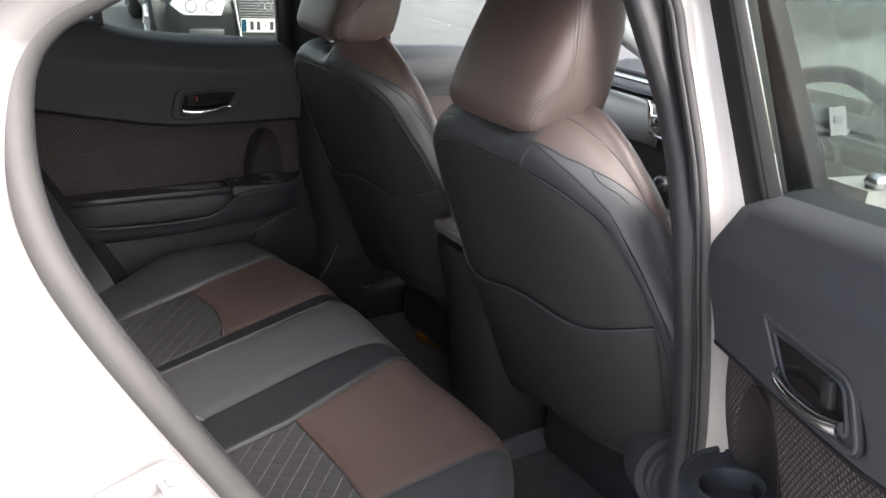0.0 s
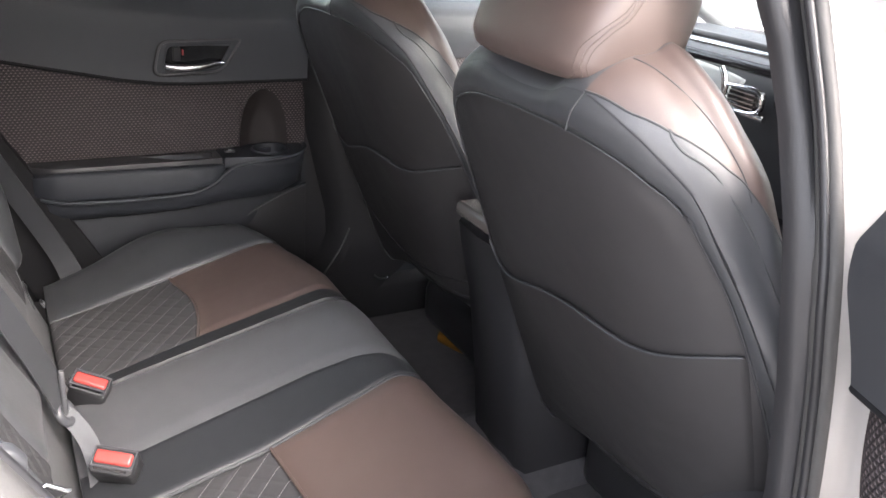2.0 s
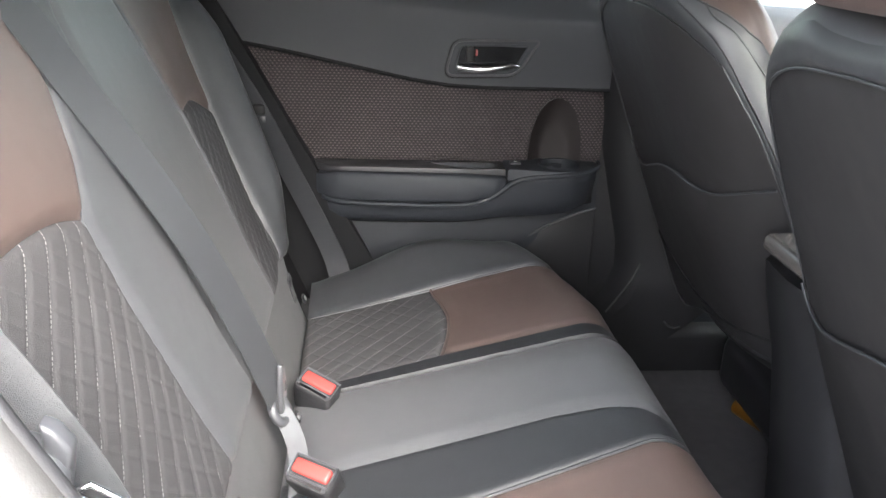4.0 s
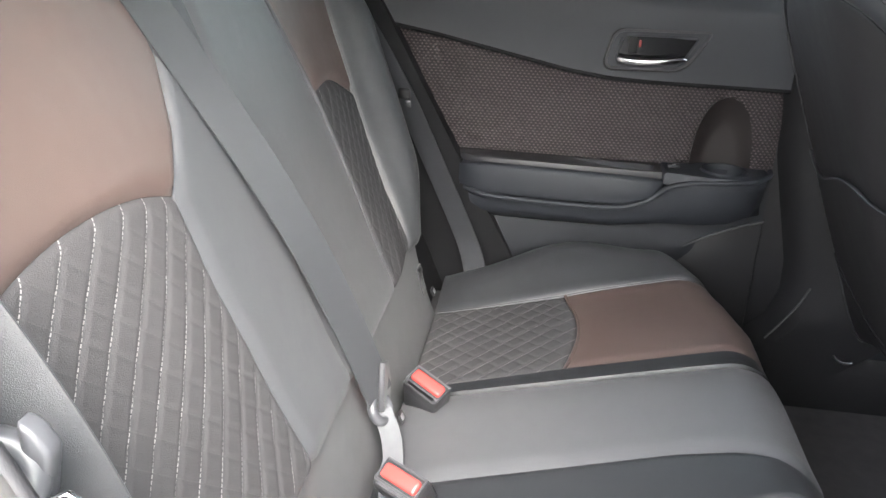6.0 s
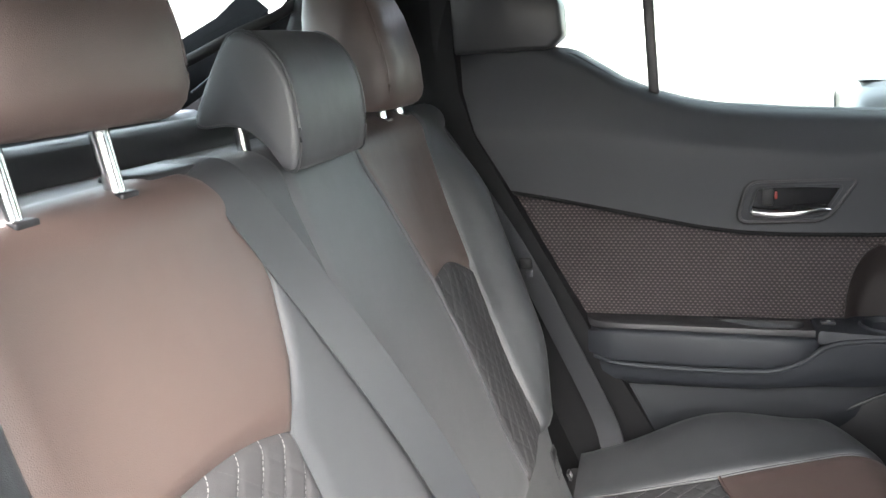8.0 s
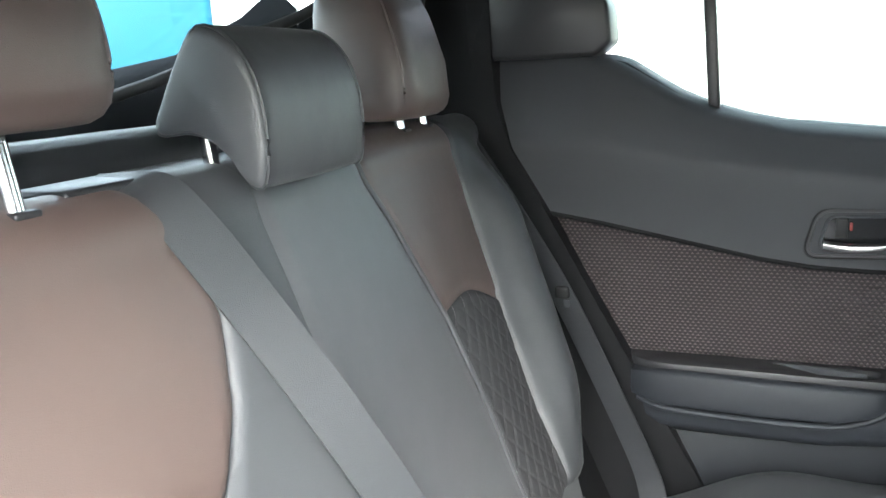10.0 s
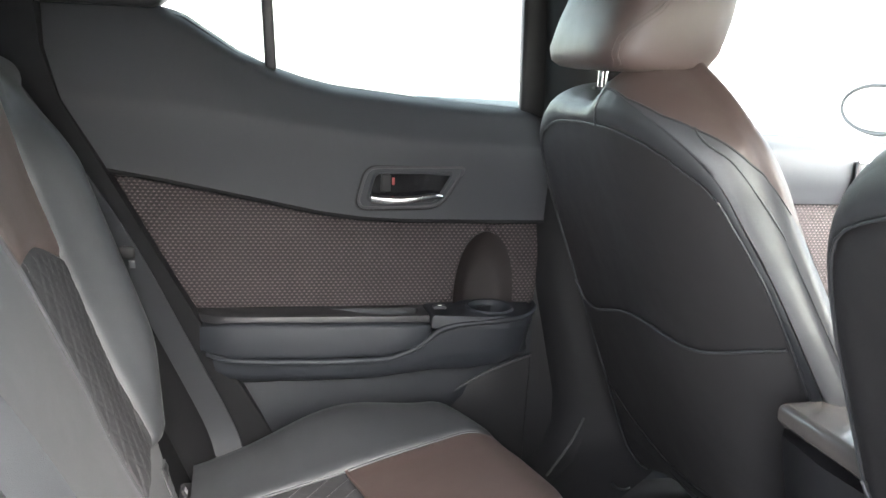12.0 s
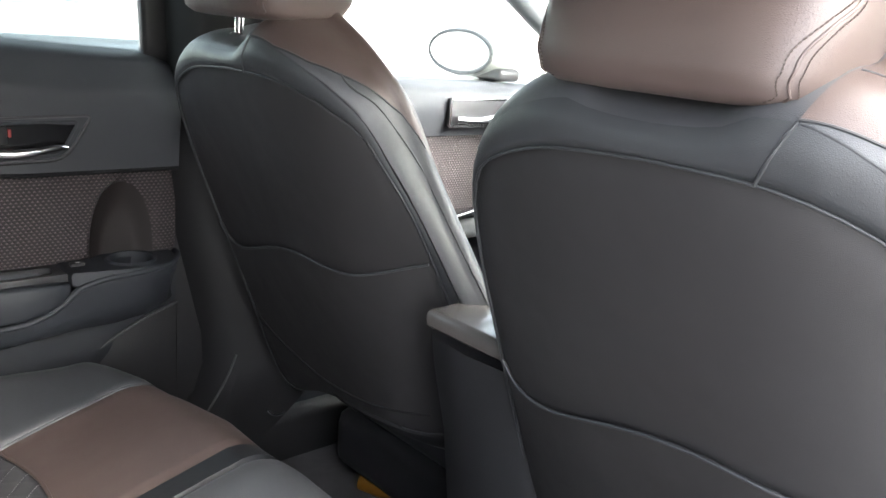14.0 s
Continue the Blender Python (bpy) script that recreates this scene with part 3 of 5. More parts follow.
    def head_side(px, z, s, out=0.0):
        """Point of the headrest's flank at the depth px and height z."""
        w, xr, xf = (interp([(r[0], r[k]) for r in HEAD], z) for k in (1, 2, 3))
        px = max(px, xr + .0004)
        c = min(1.0, abs((xr + xf) / 2 - px) / ((xf - xr) / 2)) ** (1 / 0.45)
        wd = w * (1 + 0.05 * smooth(xr, xf, px))
        return Vector((px - out * 0.4, 0.006 + s * (1.03 * wd * (1 - c * c) ** 0.25 + out), z + head))
    seam_xz = curve_pts([(.084, 0, 1.1535), (.078, 0, 1.168), (.083, 0, 1.185), (.098, 0, 1.203), (.116, 0, 1.218), (.129, 0, 1.238), (.135, 0, 1.262), (.138, 0, 1.29), (.147, 0, 1.335), (.168, 0, 1.385)], 40)
    for s in (-1, 1):
        part("headrest_seam", tube([head_side(p.x, p.z, s, .0003) for p in seam_xz], 0.0011, 6, 60), M_BROWN, hr, tf=tf)
        for o in (-0.0042, 0.0042):
            row = []
            for k, p in enumerate(seam_xz):
                d = (seam_xz[min(k + 1, 39)] - seam_xz[max(k - 1, 0)]).normalized()
                row.append(head_side(p.x - d.z * o, p.z + d.x * o, s, .0006))
            part("stitching", stitches(row, 64, 0.0006), M_STITCH, hr, "double row of stitching", tf=tf)
        part("post", tube([(0.135, s * 0.062, 1.10), (0.135, s * 0.062, 1.20 + head)], 0.0065, 12), M_CHROME, hr, "chrome headrest post", tf=tf)
        part("post_guide", disc((0.135, s * 0.062, 1.150 - (0.008 if side > 0 else 0)), (0.1, 0, 1), 0.014, 0.012, 20, 0.002), M_PLASTD, hr, tf=tf)
    # cushion, base, hinge cover
    part("seat_cushion", box((0.68, 0, 0.52), (0.50, 0.50, 0.15), 0.05, 4), M_BLACK, seat, tf=tf)
    part("seat_base", box((0.66, 0, 0.40), (0.48, 0.40, 0.12), 0.03, 3), M_PLASTD, seat, tf=tf)
    if side < 0:
        part("side_valance", prism([(0.33, 0.44), (0.86, 0.44), (0.84, 0.56), (0.50, 0.58), (0.38, 0.62), (0.32, 0.58)], side * 0.25, side * 0.275, r=0.008), M_PLAST, seat, tf=tf)
    if side < 0:
        hinge = part("hinge_cover", disc((0.345, side * 0.232, 0.598), (-0.45, side, 0.1), 0.072, 0.082, 40, 0.014), M_RECL, seat, tf=tf)
        part("hinge_cap", disc((0.330, side * 0.270, 0.602), (-0.45, side, 0.1), 0.052, 0.03, 32, 0.008), M_RECL, hinge, tf=tf)
    for s in (-1, 1):
        part("floor_rail", box((0.68, s * 0.19, 0.338), (0.46, 0.035, 0.03), 0.004), M_PLASTD, seat, tf=tf)
    return seat


# ---- rear seat ----
def cush_z(x, y):
    z = 0.572 + 0.22 * (x + 0.17)
    z += (0.014 + 0.042 * math.exp(-((x + 0.18) / 0.12) ** 2)) * smooth(0.45, 0.585, y) + 0.022 * smooth(-0.36, -0.50, y)
    z += 0.012 * smooth(0.24, 0.12, y) * smooth(-0.16, -0.02, y)
    return z


def cush_p(s, y):
    """Cushion surface; s runs from the rear (-0.40) over the front roll and down."""
    k = 0.045 + interp(((-.54, -.085), (-.51, -.06), (-.46, -.022), (-.41, .008), (-.36, .022), (-.26, .020), (-.09, .004), (.0, .0), (.33, 0), (.43, -.018), (.52, -.042), (.60, -.085)), y)
    if s < k:
        return Vector((s, y, cush_z(s, y)))
    a = min((s - k) / 0.07, 1.65)
    z0 = cush_z(k, y)
    p = Vector((k + 0.07 * math.sin(min(a, math.pi / 2)), y, z0 - 0.07 * (1 - math.cos(min(a, math.pi / 2))) + 0.012 * math.sin(min(a, 1.5))))
    rest = s - k - 0.07 * math.pi / 2
    if rest > 0:
        p.z -= rest
        p.x -= rest * 0.15
    return p


R_IN = ((.45, -.16), (.64, -.162), (.79, -.172), (.85, -.18), (.93, -.178), (.98, -.13), (1.04, -.10), (1.10, -.10), (1.16, -.14))
L_IN = ((.45, .265), (.66, .272), (.80, .28), (.93, .268), (1.05, .232), (1.11, .205), (1.16, .195))
FAR_EDGE = ((.50, .500), (.62, .525), (.75, .570), (.88, .605), (1.0, .625), (1.15, .645))
FAR_SEAM = ((.45, .40), (.62, .42), (.68, .435), (.80, .458), (.91, .482), (1.0, .500), (1.15, .505))


def back_p(y, z, lift=0.0):
    """Backrest surface with its rolled top; z above the top runs over it."""
    q = min(z, 1.10)
    x = -0.164 - 0.41 * q
    x -= 0.012 * smooth(0.30, 0.46, y) * smooth(0.64, 0.62, y) * smooth(1.12, 0.98, z) * smooth(0.45, 0.6, z)
    x -= 0.014 * smooth(-0.24, -0.42, y) * smooth(1.12, 0.98, z) * smooth(0.45, 0.6, z)
    e = interp(FAR_EDGE, z)
    x += (0.055 * smooth(e - 0.130, e - 0.080, y) - 0.085 * smooth(e - 0.070, e - 0.005, y)) * smooth(1.14, 1.0, z) * smooth(0.58, 0.80, z)
    x += 0.055 * smooth(-0.43, -0.50, y) * smooth(1.14, 1.0, z)
    x += 0.02 * smooth(0.75, 0.5, z)
    x -= 0.045 * smooth(0.672, 0.622, z) ** 2
    p = Vector((x + lift, y, q))
    if z > 1.10:
        a = min((z - 1.10) / 0.045, math.pi * 0.62)
        p.x -= 0.045 * (1 - math.cos(a)) + max(0, z - 1.10 - 0.045 * math.pi * 0.62)
        p.z += 0.045 * math.sin(a)
    return p


def quilt_h(p, q, pitch=0.027):
    k = math.pi * 0.70711 / pitch
    # the thread lies at half-integers of the pitch
    a, b = abs(math.cos((p + q) * k)), abs(math.cos((p - q) * k))
    return 0.0034 * min(1, 2.2 * min(0.18 + 0.82 * a, b)) ** 0.6


def build_rear_seat():
    seat = thing("rear_bench", "black and brown leather rear bench with quilted cloth inserts", "rear seat", (-0.15, 0.03, 0.31))
    down = (0, 0, -0.05)
    F = 0.045 + 0.07 * 1.55 + 0.10

    # seam lines across the bench, as (s, y)
    B1 = ((-.42, .465), (-.18, .475), (0, .50), (.25, .50))
    B2 = ((-.42, .195), (-.17, .23), (.05, .245), (.25, .235))
    B3 = ((-.42, .165), (0, .195), (.25, .20))
    B4 = ((-.42, -.040), (-.05, -.006), (.02, -.010), (.06, -.026), (.10, -.050), (.14, -.062), (.25, -.065))
    B5 = ((-.42, -.142), (-.16, -.130), (.06, -.088), (.25, -.085))
    B6 = ((-.42, -.40), (-.11, -.40), (.10, -.42), (.25, -.42))
    edge_l, edge_r = ((-.42, .60), (.25, .60)), ((-.42, -.54), (.25, -.54))

    def strip(a, b, s0, s1):
        def fn(u, v):
            s = s0 + (s1 - s0) * u
            ya, yb = interp(a, s), interp(b, s)
            return cush_p(s, ya + (yb - ya) * v)
        return fn
    for nm, a, b, mat, lb in (("cushion_bolster", edge_l, B1, M_BLACK, "black leather bolster"), ("cushion_stripe", B2, B3, M_STRIPE, ""), ("cushion_centre", B3, B4, M_GREY, "grey middle section"), ("cushion_stripe", B4, B5, M_STRIPE, ""), ("cushion_bolster", B6, edge_r, M_BLACK, "black leather bolster")):
        part(nm, patch(strip(a, b, -.395, F), 60, 14, down, 0.06, 0.006), mat, seat, lb)
    for sa, sb in ((B1, B2), (B5, B6)):
        def lat(s, v, sa=sa, sb=sb):
            return interp(sa, s) + (interp(sb, s) - interp(sa, s)) * v

        def edge(w, near=sa is B5):
            return -0.150 + 0.014 * math.sin(math.pi * w * 0.6) if near else -0.172 + 0.022 * math.sin(math.pi * w)

        def brown(u, v):
            s = edge(v) + (F - edge(v)) * u
            return cush_p(s, lat(s, v))

        def quilt(u, v):
            s = -.395 + (edge(v) + .395) * u
            y = lat(s, v)
            p = cush_p(s, y)
            p.z += quilt_h(s, y) * min(1, min(u, 1 - u, v, 1 - v) / .05) - 0.004
            return p
        part("cushion_insert", patch(brown, 50, 24, down, 0.05, 0.006), M_BROWN, seat, "brown leather insert")
        part("quilted_insert", patch(quilt, 90, 90, down, 0.03, 0.005, uv=lambda u, v: (-.395 + (edge(v) + .395) * u, lat(-.395 + (edge(v) + .395) * u, v))), M_QUILT, seat, "diamond-quilted grey cloth")
    for line in (B1, B5, B6):
        part("seam_piping", tube([cush_p(s, interp(line, s)) + Vector((0, 0, -.0055 if line is B1 else -.0035)) for s in [-.392 + (F + .352) * i / 50 for i in range(51)]], .0022, 6), M_BLACK, seat)
    for sa, sb in ((B1, B2), (B5, B6)):
        pts = []
        for i in range(31):
            w = i / 30
            s = -0.150 + 0.014 * math.sin(math.pi * w * 0.6) if sa is B5 else -0.172 + 0.022 * math.sin(math.pi * w)
            pts.append(cush_p(s, interp(sa, s) + (interp(sb, s) - interp(sa, s)) * w) + Vector((0, 0, -.004)))
        part("seam_piping", tube(pts, .0026, 6), M_BROWN, seat)
    part("cushion_base", box((-0.24, 0.05, 0.40), (0.66, 1.20, 0.18), 0.03), M_CARPET, seat)

    back = seat
    bk = (-0.05, 0, -0.01)
    T = 1.10 + 0.045 * math.pi * 0.62 + 0.05

    def zone(yl, yr, z0, z1):
        def fn(u, v):
            a = z0(u) if callable(z0) else z0
            b = z1(u) if callable(z1) else z1
            z = a + (b - a) * v
            l, r = (yl(z) if callable(yl) else yl), (yr(z) if callable(yr) else yr)
            return back_p(l + (r - l) * u, z)
        return fn
    rin, lin = (lambda z: interp(R_IN, z)), (lambda z: interp(L_IN, z))
    lo = 0.622
    part("valance", patch(lambda u, v: Vector((-0.445 + 0.055 * (1 - v) ** 1.5, -.50 + 1.0 * u, .48 + .19 * v)), 60, 10, (-0.02, 0, 0)), M_GREY, back, "grey leatherette valance behind the cushion")
    for y0, y1, z in ((-.235, -.150, .575), (.470, .500, .572)):
        rec = part("anchor_slot", box((-.4385, (y0 + y1) / 2, z), (.030, y1 - y0, .044), .006), M_PLASTD, back, "anchor point recess with black surround")
        part("slot_rim", tube([(-.4235 + .26 * (z - q), y, q) for y, q in ((y0, z + .023), (y1, z + .023), (y1, z - .023), (y0, z - .023), (y0, z + .023))], .0016, 6), M_CHAR, rec)
    part("outer_bolster", patch(zone(-.50, -.415, lo, T), 14, 60, bk, 0.05, 0.005), M_BLACK, back, "black leather bolster")
    part("inner_bolster", patch(zone(rin, 0.0, lo, T), 16, 60, bk, 0.05, 0.005), M_PALE, back, "grey leatherette bolster")
    part("centre_panel", patch(zone(0.0, lin, lo, T), 20, 60, bk, 0.04, 0.006), M_GREY, back, "grey middle backrest")
    fse, fed = (lambda z: interp(FAR_SEAM, z)), (lambda z: interp(FAR_EDGE, z))
    part("outer_bolster", patch(zone(fse, fed, lo, T), 20, 60, bk, 0.05, 0.005), M_BLACK, back, "black leather bolster")
    part("side_trim", patch(lambda u, v: Vector((-.215 - .41 * (.36 + .72 * v), fed(.36 + .72 * v) - .03 + (.72 - fed(.36 + .72 * v)) * u, .36 + .72 * v)), 6, 20, (-.02, 0, 0)), M_SEAL, back, "dark trim beside the backrest")
    for sd, yl, yr in ((-1, -.415, rin), (1, lin, fse)):
        arch = (lambda u: 0.932 + 0.020 * math.sin(math.pi * u)) if sd < 0 else (lambda u: 0.932 - 0.035 * u + 0.02 * math.sin(math.pi * u))
        fn = zone(yl, yr, lo, arch)
        flat = (lambda u, v, f=fn: (f(u, v).y, f(u, v).z * 1.08))

        def quilt(u, v, f=fn):
            p = f(u, v)
            p.x += quilt_h(p.y, p.z * 1.08) * min(1, min(u, 1 - u, v, 1 - v) / .05) - 0.004
            return p
        part("quilted_panel", patch(quilt, 90, 130, bk, 0.03, 0.005, uv=flat), M_QUILT, back, "diamond-quilted grey cloth")
        part("upper_panel", patch(zone(yl, yr, arch, T), 30, 40, bk, 0.05, 0.007), M_BROWN, back, "brown leather panel")
    part("panel_piping", tube([back_p(lin(z), z, -.0035 - .003 * smooth(.86, .74, z)) for z in [.66 + .46 * i / 40 for i in range(41)]], .0040, 8), M_CHAR, back, "raised seam piping")
    part("back_shell", prism([(-0.78, 1.10), (-0.70, 1.09), (-0.47, 0.52), (-0.56, 0.50)], -0.52, 0.61), M_CARPET, back)
    # headrests
    for yc, w, dz, py, ph in ((-.268, .117, .0, -.283, .053), (.408, .088, -.036, .428, .040)):
        rings = []
        for z, ww, xf, xr in ((1.190, w * .80, -.632, -.71), (1.1915, w * .89, -.621, -.72), (1.196, w * .95, -.613, -.73), (1.204, w * .985, -.607, -.736), (1.216, w, -.604, -.74), (1.26, w * .99, -.608, -.745), (1.32, w * .93, -.628, -.745), (1.36, w * .84, -.65, -.74), (1.375, w * .7, -.668, -.73)):
            ring = []
            for k in range(44):
                t = 2 * math.pi * k / 44
                c, s = math.cos(t), math.sin(t)
                ring.append(Vector(((xf + xr) / 2 + (xf - xr) / 2 * math.copysign(abs(c) ** .5, c), yc + ww * math.copysign(abs(s) ** .42, s), z + dz)))
            rings.append(ring)
        hr = part("headrest", loft(rings), M_BROWN, back, "brown leather headrest on chrome posts")
        for s in (-1, 1):
            part("edge_seam", tube([(-.628, yc + s * w * .82, 1.198 + dz), (-.6165, yc + s * w * .86, 1.216 + dz), (-.620, yc + s * w * .85, 1.26 + dz), (-.638, yc + s * w * .80, 1.32 + dz), (-.657, yc + s * w * .72, 1.36 + dz)], .0022, 6, 24), M_BROWN, hr)
        for s in (-1, 1):
            part("post", tube([(-.643, py + s * ph, 1.112), (-.662, py + s * ph, 1.22)], 0.0075, 14), M_CHROME, hr, "chrome post")
            part("post_guide", box((-.645, py + s * ph, 1.139), (.020, .022, .006), .002), M_PLASTD, hr)
    # low saddle-shaped middle headrest
    prof = [(-.572, 1.130), (-.566, 1.165), (-.572, 1.205), (-.59, 1.235), (-.62, 1.255), (-.65, 1.258), (-.675, 1.235), (-.705, 1.195), (-.715, 1.178), (-.708, 1.170), (-.67, 1.172), (-.64, 1.166), (-.61, 1.148), (-.59, 1.128)]
    prof = [(-.589 + (p.x + .568) * .72, p.z) for p in curve_pts([(a, 0, b) for a, b in prof], 40, True)]
    cx, cz = -.648, 1.19
    rings = []
    for y, k in ((-.032, .86), (-.031, .95), (-.027, .99), (-.012, 1.0), (.06, 1.01), (.130, 1.0), (.152, .985), (.160, .92), (.162, .80)):
        rings.append([Vector((cx + (a - cx) * k, y, cz + (b - cz) * k)) for a, b in prof])
    hr = part("middle_headrest", loft(rings), M_CHAR, back, "low charcoal saddle-shaped middle headrest")
    for y in (-.027, .153):
        part("edge_piping", tube([(cx + (a - cx) * .99, y, cz + (b - cz) * .99) for a, b in prof + prof[:1]], .0018, 6), M_BLACK, hr)
    for y in (-.004, .115):
        part("post", tube([(-.655, y, 1.09), (-.665, y, 1.19)], .007, 12), M_CHROME, hr, "chrome post")
    part("belt_outlet", box((-.672, -.145, 1.141), (.05, .085, .012), .004), M_PLASTD, back)


def build_buckles():
    for top, along, across in (((-.358, .131, .577), (.83, -.42, -.28), (-.12, -.88, -.42)), ((-.354, -.090, .585), (.86, -.48, -.10), (-.42, -.62, -.52))):
        b = thing("belt_buckle", "black seat belt buckle with red release button", "buckle", (top[0], top[1], top[2] - 0.08), group="rear belt buckles")
        u = Vector(along).normalized()
        n = u.cross(Vector(across)).normalized()
        n = n if n.z > 0 else -n
        w = n.cross(u)
        tf = Matrix.Translation(top) @ Matrix((u, w, n)).transposed().to_4x4()
        part("housing", loft([[Vector((a * k * .030, c * k * .019, z)) for a, c in ((-1, -.8), (-.86, -1), (.86, -1), (1, -.8), (1, .8), (.86, 1), (-.86, 1), (-1, .8))] for z, k in ((-.085, .72), (-.05, .92), (-.012, 1.0), (-.003, .98), (0, .92))]), M_PLASTD, b, tf=tf)
        part("button", box((0, .003, .001), (.050, .018, .010), .004, 3), M_RED, b, "red button", tf=tf)
        part("button_surround", tube([(sx * .0275, .003 + sy * .0135, .001) for sx, sy in ((-1, -1), (-1, 1), (1, 1), (1, -1), (-1, -1))], .0020, 6), M_TONGUE, b, "pale button edge", tf=tf)
        part("slot", box((0, -.0135, .001), (.044, .004, .003)), M_CHROME, b, tf=tf)
        part("stalk", ribbon([(0, 0, -.08), (0, .004, -.11), (0, .012, -.14)], (1, 0, 0), .042, .006, 8), M_WEB, b, tf=tf)
    for y, z in ((.080, .556), (.484, .552)):
        t = thing("anchor_tag", "small black anchor tag with pale symbol tucked between the cushions", "tag", (-.40, y, z), group="anchor tags")
        tf = Matrix.Translation((-.380 - .045 * y, y, z)) @ Matrix.Rotation(radians(-25), 4, 'Y')
        part("tag_body", box((0, 0, 0), (.005, .018, .014), .002), M_PLASTD, t, tf=tf)
        part("symbol", box((.0032, -.002, .001), (.002, .009, .007), .0006), M_ALLOY, t, tf=tf)


def build_belts():
    b = thing("seat_belt", "grey webbing middle seat belt crossing the backrest", "seat belt", (-.40, .09, .60), group="rear seat belts")
    pts = [back_p(-.13, 1.20, .003), back_p(-.122, 1.15, .004), back_p(-.11, 1.11, .006), back_p(-.08, 1.04, .012)]
    a, z = pts[-1], Vector((-.402, .034, .612))
    pts += [a.lerp(z, k) + Vector((.014, 0, .008)) * math.sin(math.pi * k) for k in (.25, .5, .75, 1)]
    part("webbing", ribbon(pts, (0.15, 1, 0.25), .047, .0025, 40, (.40, .86, .22)), M_WEB, b)
    part("tongue", prism([(.028, .665), (.052, .655), (.072, .62), (.070, .585), (.040, .580), (.024, .60)], -.404, -.396, 'x', .003), M_CHAR, b, "grey belt tongue")
    part("guide_ring", torus((-.401, .030, .598), (.8, -.3, .5), .016, .0065, 28, 10), M_TONGUE, b, "grey metal ring")
    part("lower_strap", ribbon([(-.400, .034, .592), (-.386, .014, .578), (-.376, -.012, .564), (-.372, -.040, .548), (-.372, -.065, .530)], (.75, .45, .4), .025, .005, 20), M_STRAP, b, "pale frayed lower strap")
    c = thing("seat_belt", "grey webbing outer seat belt hanging beside the bolster", "seat belt", (-.40, .62, .55), group="rear seat belts")
    part("webbing", ribbon([(-.66, .63, 1.13), (-.60, .635, 1.04), (-.50, .635, .88), (-.43, .635, .74), (-.36, .62, .60), (-.34, .60, .55)], (0.8, -.35, .1), .046, .0025, 30), M_WEB, c)
    part("tongue", box((-.488, .628, .868), (.024, .010, .020), .004), M_SASH, c)
    part("tongue_plate", box((-.481, .627, .850), (.010, .003, .012), .001), M_TONGUE, c)
    d = thing("seat_belt", "pale grey seat belt and tongue lying by the door opening", "seat belt", (-.40, -.50, .55), group="rear seat belts")
    part("webbing", ribbon([(-.64, -.485, 1.13), (-.575, -.49, 1.04), (-.505, -.50, .95), (-.455, -.505, .86), (-.42, -.505, .74), (-.395, -.50, .64), (-.38, -.48, .57)], (0.9, .3, .3), .046, .0025, 30), M_WEB, d)
    tg = part("tongue", prism([(-.4612, .9487), (-.4524, .9438), (-.4451, .9321), (-.4507, .9007), (-.4691, .9092), (-.4600, .9370)], -.548, -.534, 'y', .003), M_TONGUE, d, "pale grey belt tongue")
    part("loop_ring", torus((-.472, -.556, .919), (.45, -.7, .55), .019, .0085, 28, 10), M_TONGUE, tg, "pale grey metal loop")
    rim = [(-.4454, -.553, .9096), (-.4365, -.551, .9138), (-.4225, -.549, .9030), (-.4315, -.551, .8985)]
    plate = part("tongue_plate", prism([(x, z) for x, y, z in rim], -.550, -.547, 'y', .001), M_PLASTD, tg, "dark tongue plate")
    part("plate_rim", tube(rim + rim[:1], .0021, 8), M_CHROME, plate, "bright metal rim")


build_ground()
build_road()
build_parked_car((1.90, 5.68, 0), -8)
build_backdrop()
build_front_seat(-.322, 0.0, 0.0, -1)
build_front_seat(.343, 0.008, 0.024, 1)
build_rear_seat()
build_buckles()
build_belts()


# ---- rear doors: drawn as the closed one on the far side, mirrored and swung open for the near one ----
DOOR_REAR = ((.34, -.20), (.42, -.22), (.55, -.285), (.74, -.395), (.98, -.530), (1.12, -.61), (1.26, -.625))
SILL = ((-.63, 1.225), (-.44, 1.228), (-.41, 1.22), (-.37, 1.195), (-.33, 1.170), (-.28, 1.148), (-.22, 1.130), (-.17, 1.120), (-.04, 1.108), (.19, 1.095))
FABTOP = ((-.53, .980), (-.44, .965), (-.30, .937), (-.20, .917), (-.13, .908), (-.06, .905), (.19, .905))
CREASE = ((-.62, 1.095), (-.40, 1.08), (-.26, 1.06), (0, 1.035), (.19, 1.035))
D_FRONT = .188


def rounded(poly, radii):
    """Outline of a polygon in x and z with its corners rounded."""
    q = [Vector((a, 0, b)) for a, b in poly]
    res = []
    for i, p in enumerate(q):
        a = p + (q[i - 1] - p).normalized() * radii[i]
        b = p + (q[(i + 1) % len(q)] - p).normalized() * radii[i]
        res += [a.lerp(p, k / 8).lerp(p.lerp(b, k / 8), k / 8) for k in range(9)]
    return res


